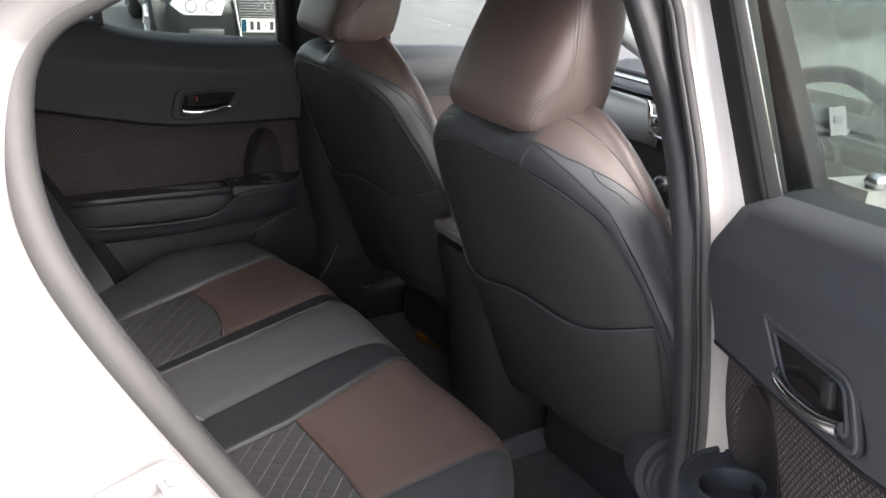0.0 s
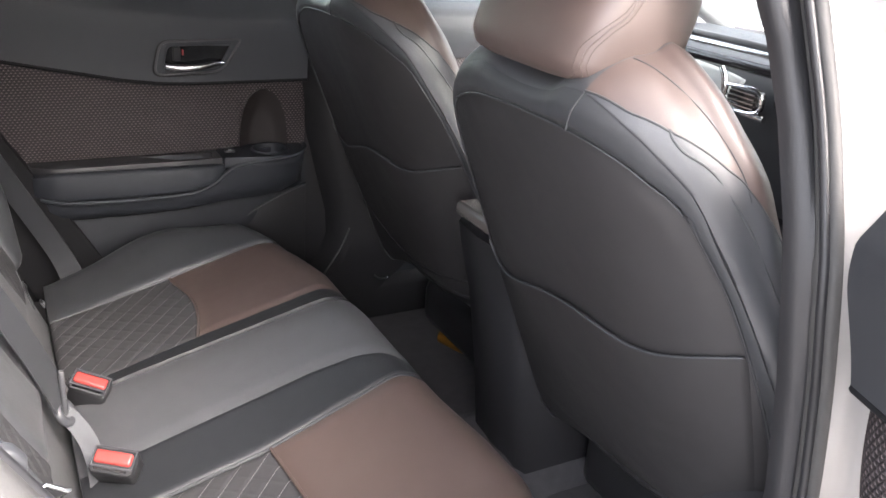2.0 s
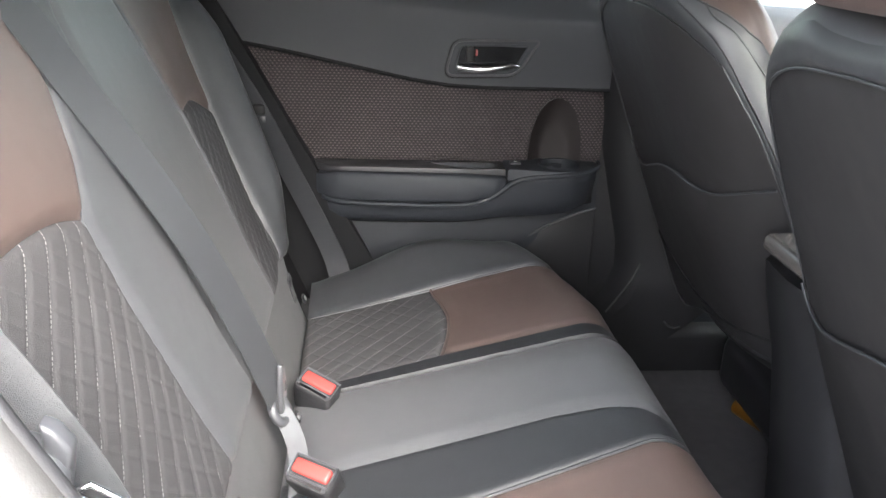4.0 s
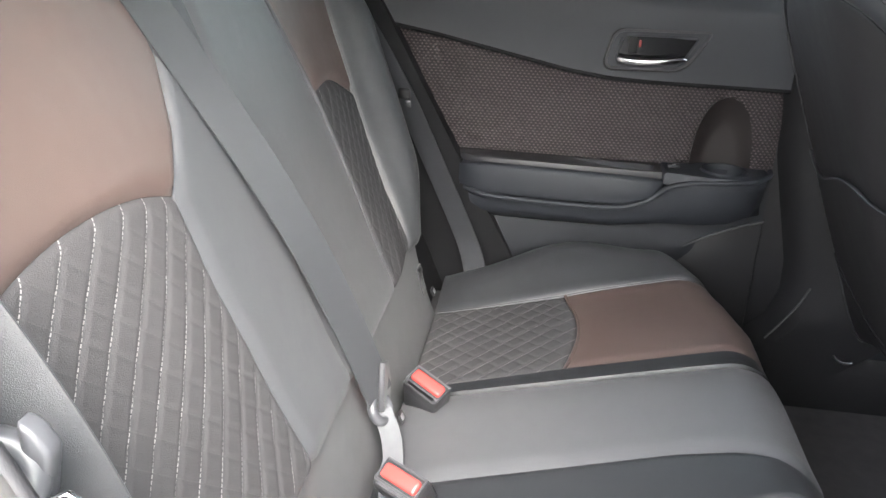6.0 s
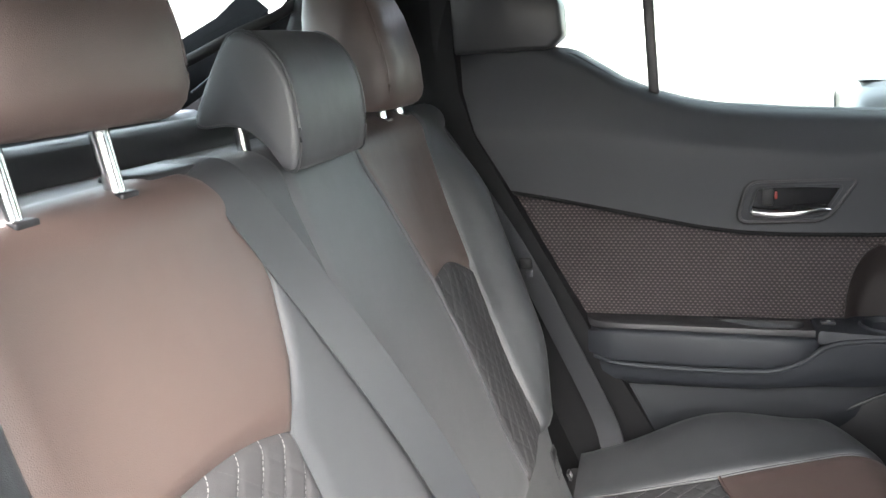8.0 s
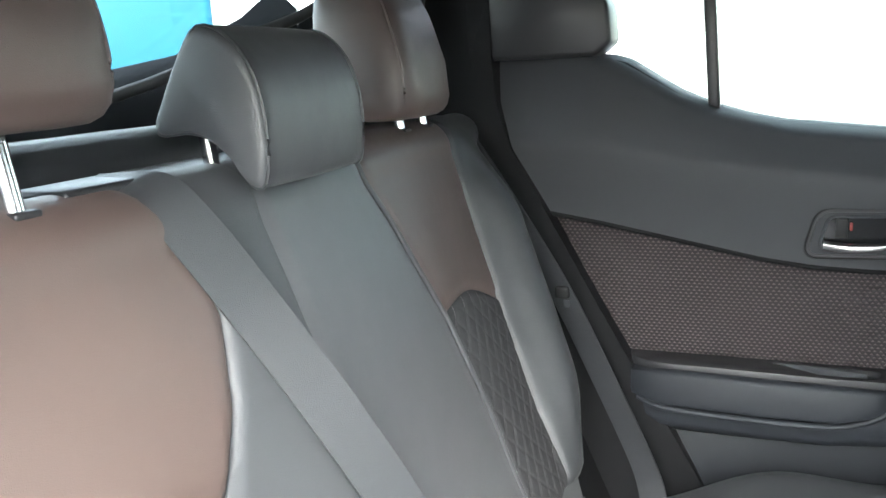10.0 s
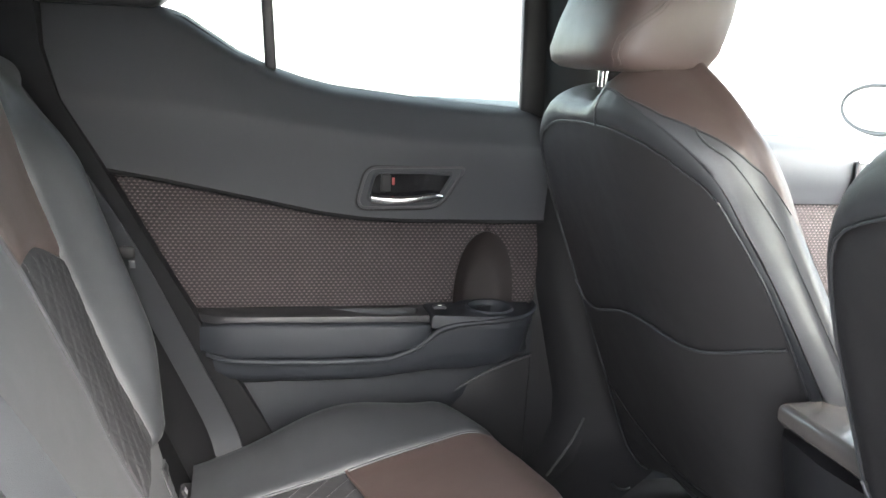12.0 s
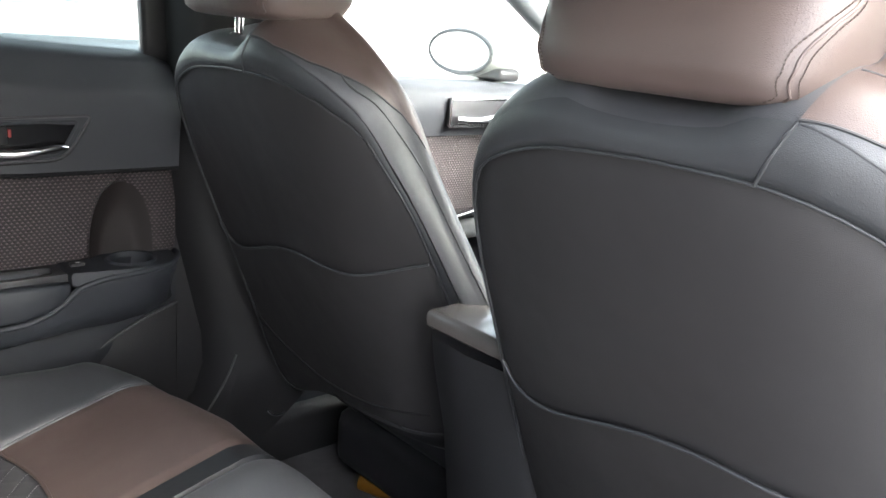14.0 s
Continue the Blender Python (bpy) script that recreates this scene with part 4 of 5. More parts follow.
def build_rear_door(name, label, tf, flip, lean):
    door = thing(name, label, "car door", (0, 0, 0), kind="structure")

    def P(nm, bm, mat, parent=door, lb="", sm=True):
        if nm in ("front_sash", "sash_lip", "quarter_bar", "top_sash", "pane", "rear_cap"):
            for v in bm.verts:
                v.co.y -= lean * max(0, v.co.z - 1.1)
        return part(nm, bm, mat, parent, lb, sm, tf, flip)

    def xr(z):
        return interp(DOOR_REAR, z)

    def between(lo, hi, depth):
        """A zone of the trim between two heights given along x, y by depth(x, z, v)."""
        def fn(u, v):
            x = -.6 + .788 * u
            for _ in range(3):
                a, b = lo(x), hi(x)
                z = a + (b - a) * v
                x = xr(z) + (D_FRONT - xr(z)) * u
            z = lo(x) + (hi(x) - lo(x)) * v
            return Vector((x, depth(x, z, v), z))
        return fn
    sill, fab, crease = (lambda x: interp(SILL, x) - .008 * smooth(.15, .188, x) ** 2), (lambda x: interp(FABTOP, x)), (lambda x: interp(CREASE, x))

    def upper_y(x, z, v):
        c = crease(x)
        y = .697 - .012 * smooth(fab(x), c, z)
        if z > c:
            y += .052 * max(0.0, (z - c) / (sill(x) + .02 - c)) ** 1.05
        return y + .05 * smooth(.95, 1.0, v) * smooth(-.47, -.40, x) + .017 * smooth(.12, .188, x) * smooth(.99, 1.09, z)
    out = (0, .03, 0)
    P("upper_trim", patch(between(fab, sill, upper_y), 70, 30, out, .0), M_PLAST_LIT, lb="dark plastic upper trim with window light in its tone")
    def cloth_y(x, z, v):
        arch = math.sqrt(((x - .090) / .057) ** 2 + (max(0, z - .756) / .134) ** 2.4)
        return .712 - .006 * math.sin(math.pi * v) + .022 * smooth(1.12, .45, arch)
    fabfn = between(lambda x: .752, fab, cloth_y)
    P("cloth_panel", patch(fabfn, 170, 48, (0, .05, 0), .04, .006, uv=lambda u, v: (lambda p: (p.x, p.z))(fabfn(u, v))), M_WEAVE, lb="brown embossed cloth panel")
    # Recess liner, darker than the cloth: the hollow's shade is in its colour
    def liner(u, v):
        q = 2 * u - 1
        x, z = .090 + .054 * q * math.sqrt(max(0.0, 1 - (.995 * v) ** 2.4)), .7585 + .128 * v
        return Vector((x, cloth_y(x, z, .5) - .0022, z))
    P("cup_recess", patch(liner, 20, 20, (0, .004, 0)), M_RECESS_SHADE, lb="smooth brown bottle recess liner with shade in its colour")
    # Black bead draws the shadow line in the gap under the upper trim
    P("cloth_shadow_line", tube([(x, .700, fab(x) + .001) for x in [-.53 + .718 * i / 40 for i in range(41)]], .0045, 8), M_SEAL)

    def low_y(x, z, v):
        return .712 - .016 * smooth(.36, .46, z) * smooth(.665, .56, z) * smooth(.04, -.05, x - 1.3 * max(0, z - .53))
    P("lower_trim", patch(between(lambda x: .34, lambda x: .752, low_y), 50, 30, out, 0), M_PLAST_SHADE, lb="plastic lower trim with shade in its dark tone")
    # armrest
    rings = []
    for x, y, t, b, k in ((-.392, .690, .745, .71, .3), (-.385, .664, .747, .696, .7), (-.34, .642, .748, .689, 1), (-.20, .632, .748, .688, 1), (-.09, .630, .747, .690, 1), (-.045, .632, .745, .702, 1), (-.018, .640, .742, .714, .8), (-.008, .66, .740, .722, .5)):
        ring = []
        for a in range(20):
            w = 2 * math.pi * a / 20
            c, s = math.cos(w), math.sin(w)
            py, pz = (y + .73) / 2 + (y - .73) / 2 * math.copysign(abs(c) ** .2, c), (t + b) / 2 + (t - b) / 2 * math.copysign(abs(s) ** .3, s)
            ring.append(Vector((x, py, min(pz, .737) if py > .655 else pz)))
        rings.append(ring)
    arm = P("armrest", loft(rings), M_PLAST, lb="padded black armrest")
    P("armrest_lip", tube([(-.375, .672, .690), (-.33, .645, .686), (-.20, .636, .684), (-.10, .634, .686), (-.06, .636, .694), (-.03, .640, .708), (.0, .640, .732), (.04, .634, .744), (.10, .629, .750), (.145, .640, .754), (.174, .672, .757), (.181, .70, .758)], .005, 10, 60), M_PLAST, arm)
    # cup holder: a deck with a real well in it
    out_poly = [(-.014, .642), (.03, .634), (.07, .628), (.115, .630), (.15, .642), (.170, .665), (.178, .70), (.178, .738), (-.014, .738)]
    cup = Vector((.095, .680))

    def rim(t):
        d = Vector((math.cos(t), math.sin(t)))
        best = 9.0
        for (ax, ay), (bx, by) in zip(out_poly, out_poly[1:] + out_poly[:1]):
            e, w = Vector((bx - ax, by - ay)), Vector((ax, ay)) - cup
            den = d.x * e.y - d.y * e.x
            if abs(den) > 1e-9:
                r, q = (w.x * e.y - w.y * e.x) / den, (w.x * d.y - w.y * d.x) / den
                if r > 0 and -1e-6 <= q <= 1 + 1e-6:
                    best = min(best, r)
        return cup + d * best
    angles = [2 * math.pi * k / 56 for k in range(56)]
    edge_pts = [rim(t) for t in angles]
    circle = lambda r, z: [Vector((cup.x + r * math.cos(t), cup.y + r * math.sin(t), z)) for t in angles]
    P("armrest_shelf", loft([[Vector((p.x, p.y, .736)) for p in edge_pts], [Vector((p.x, p.y, .753)) for p in edge_pts], [Vector((cup.x + (p.x - cup.x) * .965, cup.y + (p.y - cup.y) * .965, .757)) for p in edge_pts], circle(.042, .758), circle(.0395, .762), circle(.037, .761), circle(.035, .754), circle(.032, .702), circle(.020, .700)]), M_PLAST, arm, "black cup holder shelf")
    deck_poly = [(-.388, .690), (-.36, .668), (-.32, .660), (-.09, .652), (-.016, .655), (-.016, .725), (-.395, .725)]
    hole_poly = [(p.x, p.z) for p in rounded([(-.185, .706), (-.105, .663), (-.034, .664), (-.026, .700)], (.006, .014, .012, .010))]
    mid = Vector((-.085, .686))

    def outline(poly, t):
        d, best = Vector((math.cos(t), math.sin(t))), 9.0
        for (ax, ay), (bx, by) in zip(poly, poly[1:] + poly[:1]):
            e, w = Vector((bx - ax, by - ay)), Vector((ax, ay)) - mid
            den = d.x * e.y - d.y * e.x
            if abs(den) > 1e-9:
                r, q = (w.x * e.y - w.y * e.x) / den, (w.x * d.y - w.y * d.x) / den
                if r > 0 and -1e-6 <= q <= 1 + 1e-6:
                    best = min(best, r)
        return mid + d * best
    turns = sorted([2 * math.pi * k / 72 for k in range(72)] + [math.atan2(b - mid.y, a - mid.x) % (2 * math.pi) for a, b in deck_poly])
    ring_at = lambda poly, z: [Vector((*outline(poly, t), z)) for t in turns]
    P("armrest_deck", loft([ring_at(deck_poly, .7395), ring_at(deck_poly, .7525), [mid.to_3d() * .012 + p * .988 + Vector((0, 0, .7535 * .012)) for p in ring_at(deck_poly, .7535)], ring_at(hole_poly, .7535), ring_at(hole_poly, .7390)]), M_PLASTD, arm, "black armrest top with a pull pocket")
    # Shallow well: the black floor paints in the shade of a deeper one
    P("pocket_shade", loft([ring_at(hole_poly, .7385), ring_at(hole_poly, .7400)]), M_SASH, arm, "black pull pocket floor with shade in its colour")
    P("lower_shelf", loft([[Vector(p) for p in ((x, y0, zt), (x, y0 + .003, zt - h * .55), (x, y0 + .018, zt - h), (x, .700, zt - h - .014), (x, .73, zt - h - .014), (x, .73, zt - h + .006), (x, y0 + .030, zt - h + .006), (x, y0 + .012, zt - h * .5), (x, y0 + .007, zt))] for x, y0, zt, h in ((-.39, .685, .680, .030), (-.34, .660, .676, .034), (-.20, .652, .675, .034), (-.10, .650, .678, .036), (-.05, .648, .694, .046), (0, .644, .727, .072), (.06, .636, .743, .084), (.11, .634, .749, .082), (.15, .648, .753, .074), (.176, .69, .757, .070))]), M_PLAST, arm)
    # The far wall takes the lighter plastic, which paints in light on it
    P("pocket_lit_wall", ribbon([(-.180, .7045, .7465), (-.11, .7030, .7465), (-.045, .7015, .7465)], (0, .35, 1), .012, .002, 12), M_PLAST_LIT, arm, "grey pocket wall with light in its tone")
    P("window_switch", box((.005, .675, .762), (.022, .014, .006), .002), M_PLASTD, arm)
    P("switch_symbol", box((.005, .672, .7658), (.006, .002, .001)), M_PLATE, arm)
    # handle
    loop_o = rounded([(-.143, .926), (-.126, .997), (.042, 1.001), (-.001, .930)], (.022, .020, .012, .026))
    bez = P("handle_bezel", prism([(p.x, p.z) for p in loop_o], .690, .704), M_PLAST, lb="black bezel with chrome lever")
    P("bezel_groove", tube([(p.x, .691, p.z) for p in loop_o + loop_o[:1]], .0036, 8, up=(0, 1, 0)), M_SASH, bez)
    P("bezel_rim", tube([(p.x * .985 - .0008, .6885, .964 + (p.z - .964) * .95) for p in loop_o + loop_o[:1]], .0026, 8, up=(0, 1, 0)), M_RECL, bez)
    loop_i = rounded([(-.124, .938), (-.112, .987), (.020, .990), (-.008, .941)], (.014, .012, .010, .016))
    # Flat gloss-black plate, slightly proud; its darkness stands for the hollow's shade
    P("handle_recess_plate", prism([(p.x, p.z) for p in loop_i], .6890, .700), M_GLOSS, bez)
    P("handle_frame", tube([(p.x, .689, p.z) for p in loop_i + loop_i[:1]], .0024, 6, up=(0, 1, 0)), M_PLAST, bez)
    lev = curve_pts([(-.118, .684, .946), (-.09, .676, .944), (-.05, .672, .947), (-.02, .674, .952), (.0, .682, .951)], 20)
    P("lever", loft([[p + Vector((0, .006 * math.cos(t), .0085 * math.sin(t) * (1 - .45 * i / 19))) for t in (2 * math.pi * k / 12 for k in range(12))] for i, p in enumerate(lev)]), M_CHROME, bez, "satin chrome lever")
    P("lock_tab", box((-.094, .686, .971), (.016, .008, .028), .002), M_SASH, bez)
    if not flip:
        P("lock_mark", box((-.082, .6855, .974), (.004, .006, .012), .001), M_RED, bez, "red lock mark")
    # speaker
    spk = [(.188, .38), (-.03, .38), (-.035, .46), (-.015, .53), (.02, .575), (.07, .61), (.13, .64), (.188, .66)]
    P("speaker_grille", prism(spk, .704, .722, r=.003), M_SASH, lb="black speaker grille")
    P("speaker_rim", tube([(a, .704, b) for a, b in spk[2:]], .003, 8, 40), M_PLASTD)
    # window surround
    P("front_sash", prism([(.157, 1.03), (.216, 1.03), (.195, 1.40), (.139, 1.40)], .750, .785, r=.005), M_SASH)
    P("sash_lip", prism([(.154, 1.05), (.160, 1.05), (.144, 1.40), (.137, 1.40)], .752, .772, r=.003), M_SASH)
    P("quarter_bar", prism([(-.286, 1.145), (-.268, 1.140), (-.285, 1.38), (-.303, 1.38)], .742, .782, r=.003), M_PLASTD, lb="black window divider bar")
    P("top_sash", prism([(.19, 1.39), (.19, 1.43), (-.20, 1.43), (-.45, 1.375), (-.45, 1.335), (-.20, 1.39)], .71, .785, r=.005), M_PLASTD)
    P("rear_cap", prism([(-.63, 1.222), (-.45, 1.224), (-.425, 1.245), (-.43, 1.30), (-.47, 1.36), (-.63, 1.36)], .690, .78, r=.008), M_PLASTD, lb="black quarter cap")
    P("sill_seal", tube([(x, .745, sill(x) - .012) for x in [-.43 + .6 * i / 30 for i in range(31)]], .006, 8), M_SASH)
    # outer skin and glass
    skin = []
    for z, yo in ((.30, .80), (.42, .845), (.60, .86), (.80, .835), (.98, .845), (1.06, .835), (1.085, .81)):
        skin.append([Vector((xr(z) - .03, yo, z)), Vector((-.2, yo + .012, z)), Vector((D_FRONT + .01, yo, z)), Vector((D_FRONT + .01, .772, z)), Vector((xr(z) - .03, .772, z))])
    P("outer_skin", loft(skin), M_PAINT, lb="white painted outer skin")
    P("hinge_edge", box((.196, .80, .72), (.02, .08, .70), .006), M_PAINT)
    g = P("pane", prism([(-.285, 1.13), (.15, 1.08), (.13, 1.41), (-.20, 1.41), (-.30, 1.385)], .762, .766), M_PRIVACY, lb="tinted door glass", sm=False)
    g.visible_shadow = False
    g = P("pane", prism([(-.43, 1.22), (-.285, 1.13), (-.30, 1.385), (-.44, 1.35)], .762, .766), M_PRIVACY, lb="tinted quarter glass", sm=False)
    g.visible_shadow = False
    return door


build_rear_door("door_1", "closed rear door with brown cloth panel and chrome handle", Matrix.Identity(4), False, 0.0)
HINGE = Vector((.194, -.724, 1.003))
mirror = Matrix.Translation((0, .06, 0)) @ Matrix.Diagonal((1, -1, 1, 1))
swing = Matrix.Translation(HINGE) @ Matrix.Rotation(radians(65.35), 4, 'Z') @ Matrix.Rotation(radians(-7.5), 4, 'X') @ Matrix.Rotation(radians(6.6), 4, 'Y') @ Matrix.Translation((-.196, .665, -.95))
build_rear_door("door_2", "open rear door showing its dark trim and cloth panel", swing @ mirror, True, 0.26)


# ---- body shell ----
APERTURE = [(.02, -.498, 1.412), (-.20, -.482, 1.41), (-.36, -.478, 1.388), (-.473, -.481, 1.336), (-.519, -.487, 1.312), (-.546, -.497, 1.276), (-.556, -.515, 1.218), (-.552, -.534, 1.154), (-.528, -.555, 1.084), (-.473, -.575, .979), (-.371, -.582, .802), (-.305, -.592, .715), (-.23, -.615, .60), (-.17, -.64, .51), (-.08, -.66, .45), (.05, -.665, .435), (.20, -.665, .44), (.262, -.665, .50), (.268, -.665, .62), (.258, -.665, .743), (.232, -.665, .88), (.206, -.663, .99), (.210, -.645, 1.053), (.216, -.611, 1.142), (.212, -.585, 1.211), (.206, -.559, 1.279), (.198, -.530, 1.352), (.14, -.505, 1.40)]
PILLAR = ((.268, -.665, .42), (.266, -.665, .62), (.258, -.665, .743), (.232, -.665, .88), (.206, -.663, .99), (.210, -.645, 1.053), (.216, -.611, 1.142), (.212, -.585, 1.211), (.206, -.559, 1.279), (.201, -.533, 1.346), (.195, -.510, 1.41))
PILLAR_W = (.012, .012, .012, .012, .012, .014, .018, .022, .036, .050, .062)


def rear_x(z):
    """How far back the cabin sides reach under the raked tailgate glass."""
    return -1.15 if z < 1.17 else -1.07 + .93 * (z - 1.17)


def build_shell():
    car = thing("car_body", "white hatchback body shell with dark cabin trim", "car", (0, 0, 0), kind="structure")
    ap = curve_pts(APERTURE, 120, True)
    cx, cz = -.16, .95
    nrm = []
    for i, p in enumerate(ap):
        d = ap[(i + 1) % 120] - ap[i - 1]
        n = Vector((d.z, 0, -d.x)).normalized()
        if n.dot(Vector((p.x - cx, 0, p.z - cz))) < 0:
            n = -n
        nrm.append(n)
    part("door_seal", tube([p + n * (.014 - .008 * smooth(.05, .17, p.x)) for p, n in zip(ap, nrm)] + [ap[0] + nrm[0] * .014], [.017 - .010 * smooth(.05, .17, p.x) for p in ap + ap[:1]], 12, up=(0, 1, 0)), M_RUBBER, car, "dark rubber door seal")
    part("seal_lip", tube([p - n * .001 + Vector((0, .006, 0)) for p, n in zip(ap, nrm)] + [ap[0] - nrm[0] * .001 + Vector((0, .006, 0))], .005, 8, up=(0, 1, 0)), M_PLASTD, car, "thin black sealing lip")
    # painted jamb and outer panel, ring by ring outwards
    rings = []
    for off, yo in ((.008, .012), (.012, -.018), (.030, -.030), (.050, -.040), (.062, -.075), (.075, -.125), (.095, -.145)):
        ring = []
        for p, n in zip(ap, nrm):
            f = smooth(.05, -.1, p.x)
            g = smooth(.0, .10, p.x)
            o = off * (1 + 1.6 * f * smooth(1.35, 1.1, p.z)) * (1 - .4 * g)
            ring.append(p + n * o + Vector((0, yo * (1 - .72 * g) if yo < 0 else yo, 0)))
        rings.append(ring)
    bm = bmesh.new()
    add_grid(bm, rings, wrap=True)
    bmesh.ops.recalc_face_normals(bm, faces=bm.faces[:])
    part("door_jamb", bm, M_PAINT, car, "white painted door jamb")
    # rear quarter with its wheel arch bulge
    def quarter(u, v):
        z = .25 + 1.15 * v
        i = min(range(28, 72), key=lambda k: abs(ap[k].z - z))
        p = ap[i] + nrm[i] * .095 * 2.2
        x0 = min(p.x, -.18)
        x = x0 + (-1.6 - x0) * u
        y = -.715 - .13 * smooth(0, .5, u) * smooth(1.25, .85, z) + .10 * smooth(.95, 1.4, z) * smooth(0, .4, u)
        return Vector((x, y, z))
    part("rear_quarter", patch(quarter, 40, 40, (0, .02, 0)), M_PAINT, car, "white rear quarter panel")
    st = part("door_striker", prism([(-.545, .865), (-.470, .885), (-.462, .905), (-.480, .915), (-.548, .895)], -.626, -.616, 'y', .003), M_PAINT, car, "white door latch striker plate")
    part("striker_loop", tube([(-.520, -.622, .884), (-.520, -.652, .884), (-.488, -.652, .893), (-.488, -.622, .893)], .0045, 8, 20), M_PAINT, st)
    for x, z in ((-.532, .880), (-.476, .898)):
        part("screw_head", disc((x, -.629, z), (0, 1, 0), .007, .006, 14, .001), M_ALLOY, st)
    # pillar between the doors
    part("pillar_trim", loft([[Vector((x + .014 + a - b * w, y + .020 + c, z)) for a, b, c in ((-.004, 1, .032), (-.005, 1, .022), (-.002, 1, .012), (.004, 1, .006), (-.008, 0, .003), (-.003, 0, .006), (.0, 0, .032))] for (x, y, z), w in zip(PILLAR, PILLAR_W)]), M_PLASTD, car, "dark moulded pillar trim")
    part("pillar_seal", tube([(x + .017, y + .021, z) for x, y, z in PILLAR], .0105, 12, 44, up=(0, 1, 0)), M_RUBBER, car, "worn grey rubber pillar seal")
    # Black tube put in for the shade of the gap between seal and paint
    part("pillar_gap_line", tube([(x + .030, y + .013, z) for x, y, z in PILLAR], .0045, 8, 44, up=(0, 1, 0)), M_SEAL, car, "thin black tube for the dark gap by the seal")
    part("trim_clip", disc((.249, -.600, .960), (-.6, -.8, 0), .011, .014, 18, .003), M_PLASTD, car, "small black trim clip")
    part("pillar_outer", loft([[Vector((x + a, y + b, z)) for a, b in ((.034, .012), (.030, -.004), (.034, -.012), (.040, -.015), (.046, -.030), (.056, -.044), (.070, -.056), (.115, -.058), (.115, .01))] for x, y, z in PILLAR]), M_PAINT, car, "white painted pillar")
    part("pillar_cap", loft([[Vector((x + a, y + b, z)) for a, b in ((.060, -.052), (.064, -.062), (.072, -.066), (.135, -.068), (.135, -.02))] for x, y, z in PILLAR[4:]]), M_SASH, car, "black outer pillar cover")
    part("pillar_trim", loft([[Vector((x + a, .715 + b, z)) for a, b in ((-.012, .05), (-.01, -.004), (.03, -.055), (.22, -.058), (.24, .05))] for x, z in ((.08, .34), (.15, .385), (.20, .425), (.24, .465), (.258, .52), (.255, .58), (.235, .66), (.205, .78), (.192, .90), (.195, 1.0), (.203, 1.10), (.195, 1.25), (.185, 1.42))]), M_SASH, car, "dark pillar trim")
    part("pillar_inner", box((.27, .745, .72), (.26, .04, .70), .01), M_SASH, car)
    part("sill_trim", prism([(.655, .28), (.66, .385), (.68, .402), (.74, .405), (.76, .28)], -.15, .95, 'x', .008), M_SASH, car, "dark door sill trim")
    part("scuff_corner", tube([(.346, .648, .426), (.354, .646, .417), (.365, .645, .412), (.376, .645, .412), (.383, .645, .415)], .0030, 8, 12), M_CHROME, car, "bright scuff plate corner")
    # Pale tube paints in the highlight on the trim's flared lower edge
    part("trim_edge_highlight", tube([(.219, .656, .443), (.244, .657, .478), (.267, .658, .515), (.283, .659, .552)], .0022, 8, 16), M_RUBBER, car, "highlight drawn along the lower edge of the pillar trim")
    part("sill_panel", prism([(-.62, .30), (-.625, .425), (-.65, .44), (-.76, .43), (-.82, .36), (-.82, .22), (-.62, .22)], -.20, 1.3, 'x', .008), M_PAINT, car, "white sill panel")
    # far side behind the door
    part("quarter_trim", patch(lambda u, v: Vector((rear_x(.28 + 1.17 * v) + (interp(DOOR_REAR, .28 + 1.17 * v) + .01 - rear_x(.28 + 1.17 * v)) * u, .70 - .03 * math.sin(math.pi * v), .28 + 1.17 * v)), 12, 16, (0, .05, 0)), M_SEAL, car, "dark rear quarter trim")
    part("door_gap_seal", ribbon([(interp(DOOR_REAR, z) - .010, .690, z) for z in [.42 + .94 * i / 30 for i in range(31)]], (1, .25, 0), .034, .008, 60), M_SEAL, car, "broad black door seal")
    part("quarter_trim", patch(lambda u, v: Vector((rear_x(.5 + .95 * v) + (-.70 - rear_x(.5 + .95 * v)) * u, -.56, .5 + .95 * v)), 8, 10, (0, -.05, 0)), M_PLASTD, car, "dark rear quarter trim")
    # tailgate
    part("tailgate_trim", loft([[Vector((x, y, z)), Vector((x - .05, y * 1.02, z)), Vector((x - .05, y * 1.02, z + .09)), Vector((x, y, z + .05))] for x, y, z in ((-1.02, -.56, 1.15), (-1.04, -.3, 1.13), (-1.05, 0, 1.125), (-1.05, .3, 1.13), (-1.03, .5, 1.16), (-.98, .62, 1.22), (-.95, .68, 1.27))]), M_PLAST, car, "dark tailgate trim")
    part("tailgate_lower", box((-1.10, .03, .80), (.08, 1.25, .70), .03), M_PLASTD, car)
    part("tailgate_frame", tube([(-1.0, -.56, 1.22), (-1.06, -.2, 1.188), (-1.06, .05, 1.184), (-1.05, .27, 1.187), (-1.03, .36, 1.203), (-.99, .44, 1.232), (-.93, .52, 1.275), (-.89, .60, 1.306), (-.85, .655, 1.35), (-.80, .66, 1.42)], .009, 8, 60), M_RUBBER, car)
    cord = part("cover_cord", tube([(-.955, .40, 1.188), (-.953, .47, 1.214), (-.950, .53, 1.249)], .0022, 6, 12), M_PLASTD, car, "cord holding up the luggage cover")
    part("cord_knob", disc((-.950, .53, 1.252), (0, -.5, 1), .009, .012, 14, .003), M_LIGHTG, cord)
    g = part("tailgate_pane", slab([(-1.09, -.60, 1.165), (-1.09, .68, 1.165), (-.82, .68, 1.455), (-.82, -.60, 1.455)], (-.003, 0, .003)), M_GLASS, car, "clear tailgate glass", False)
    g.visible_shadow = False
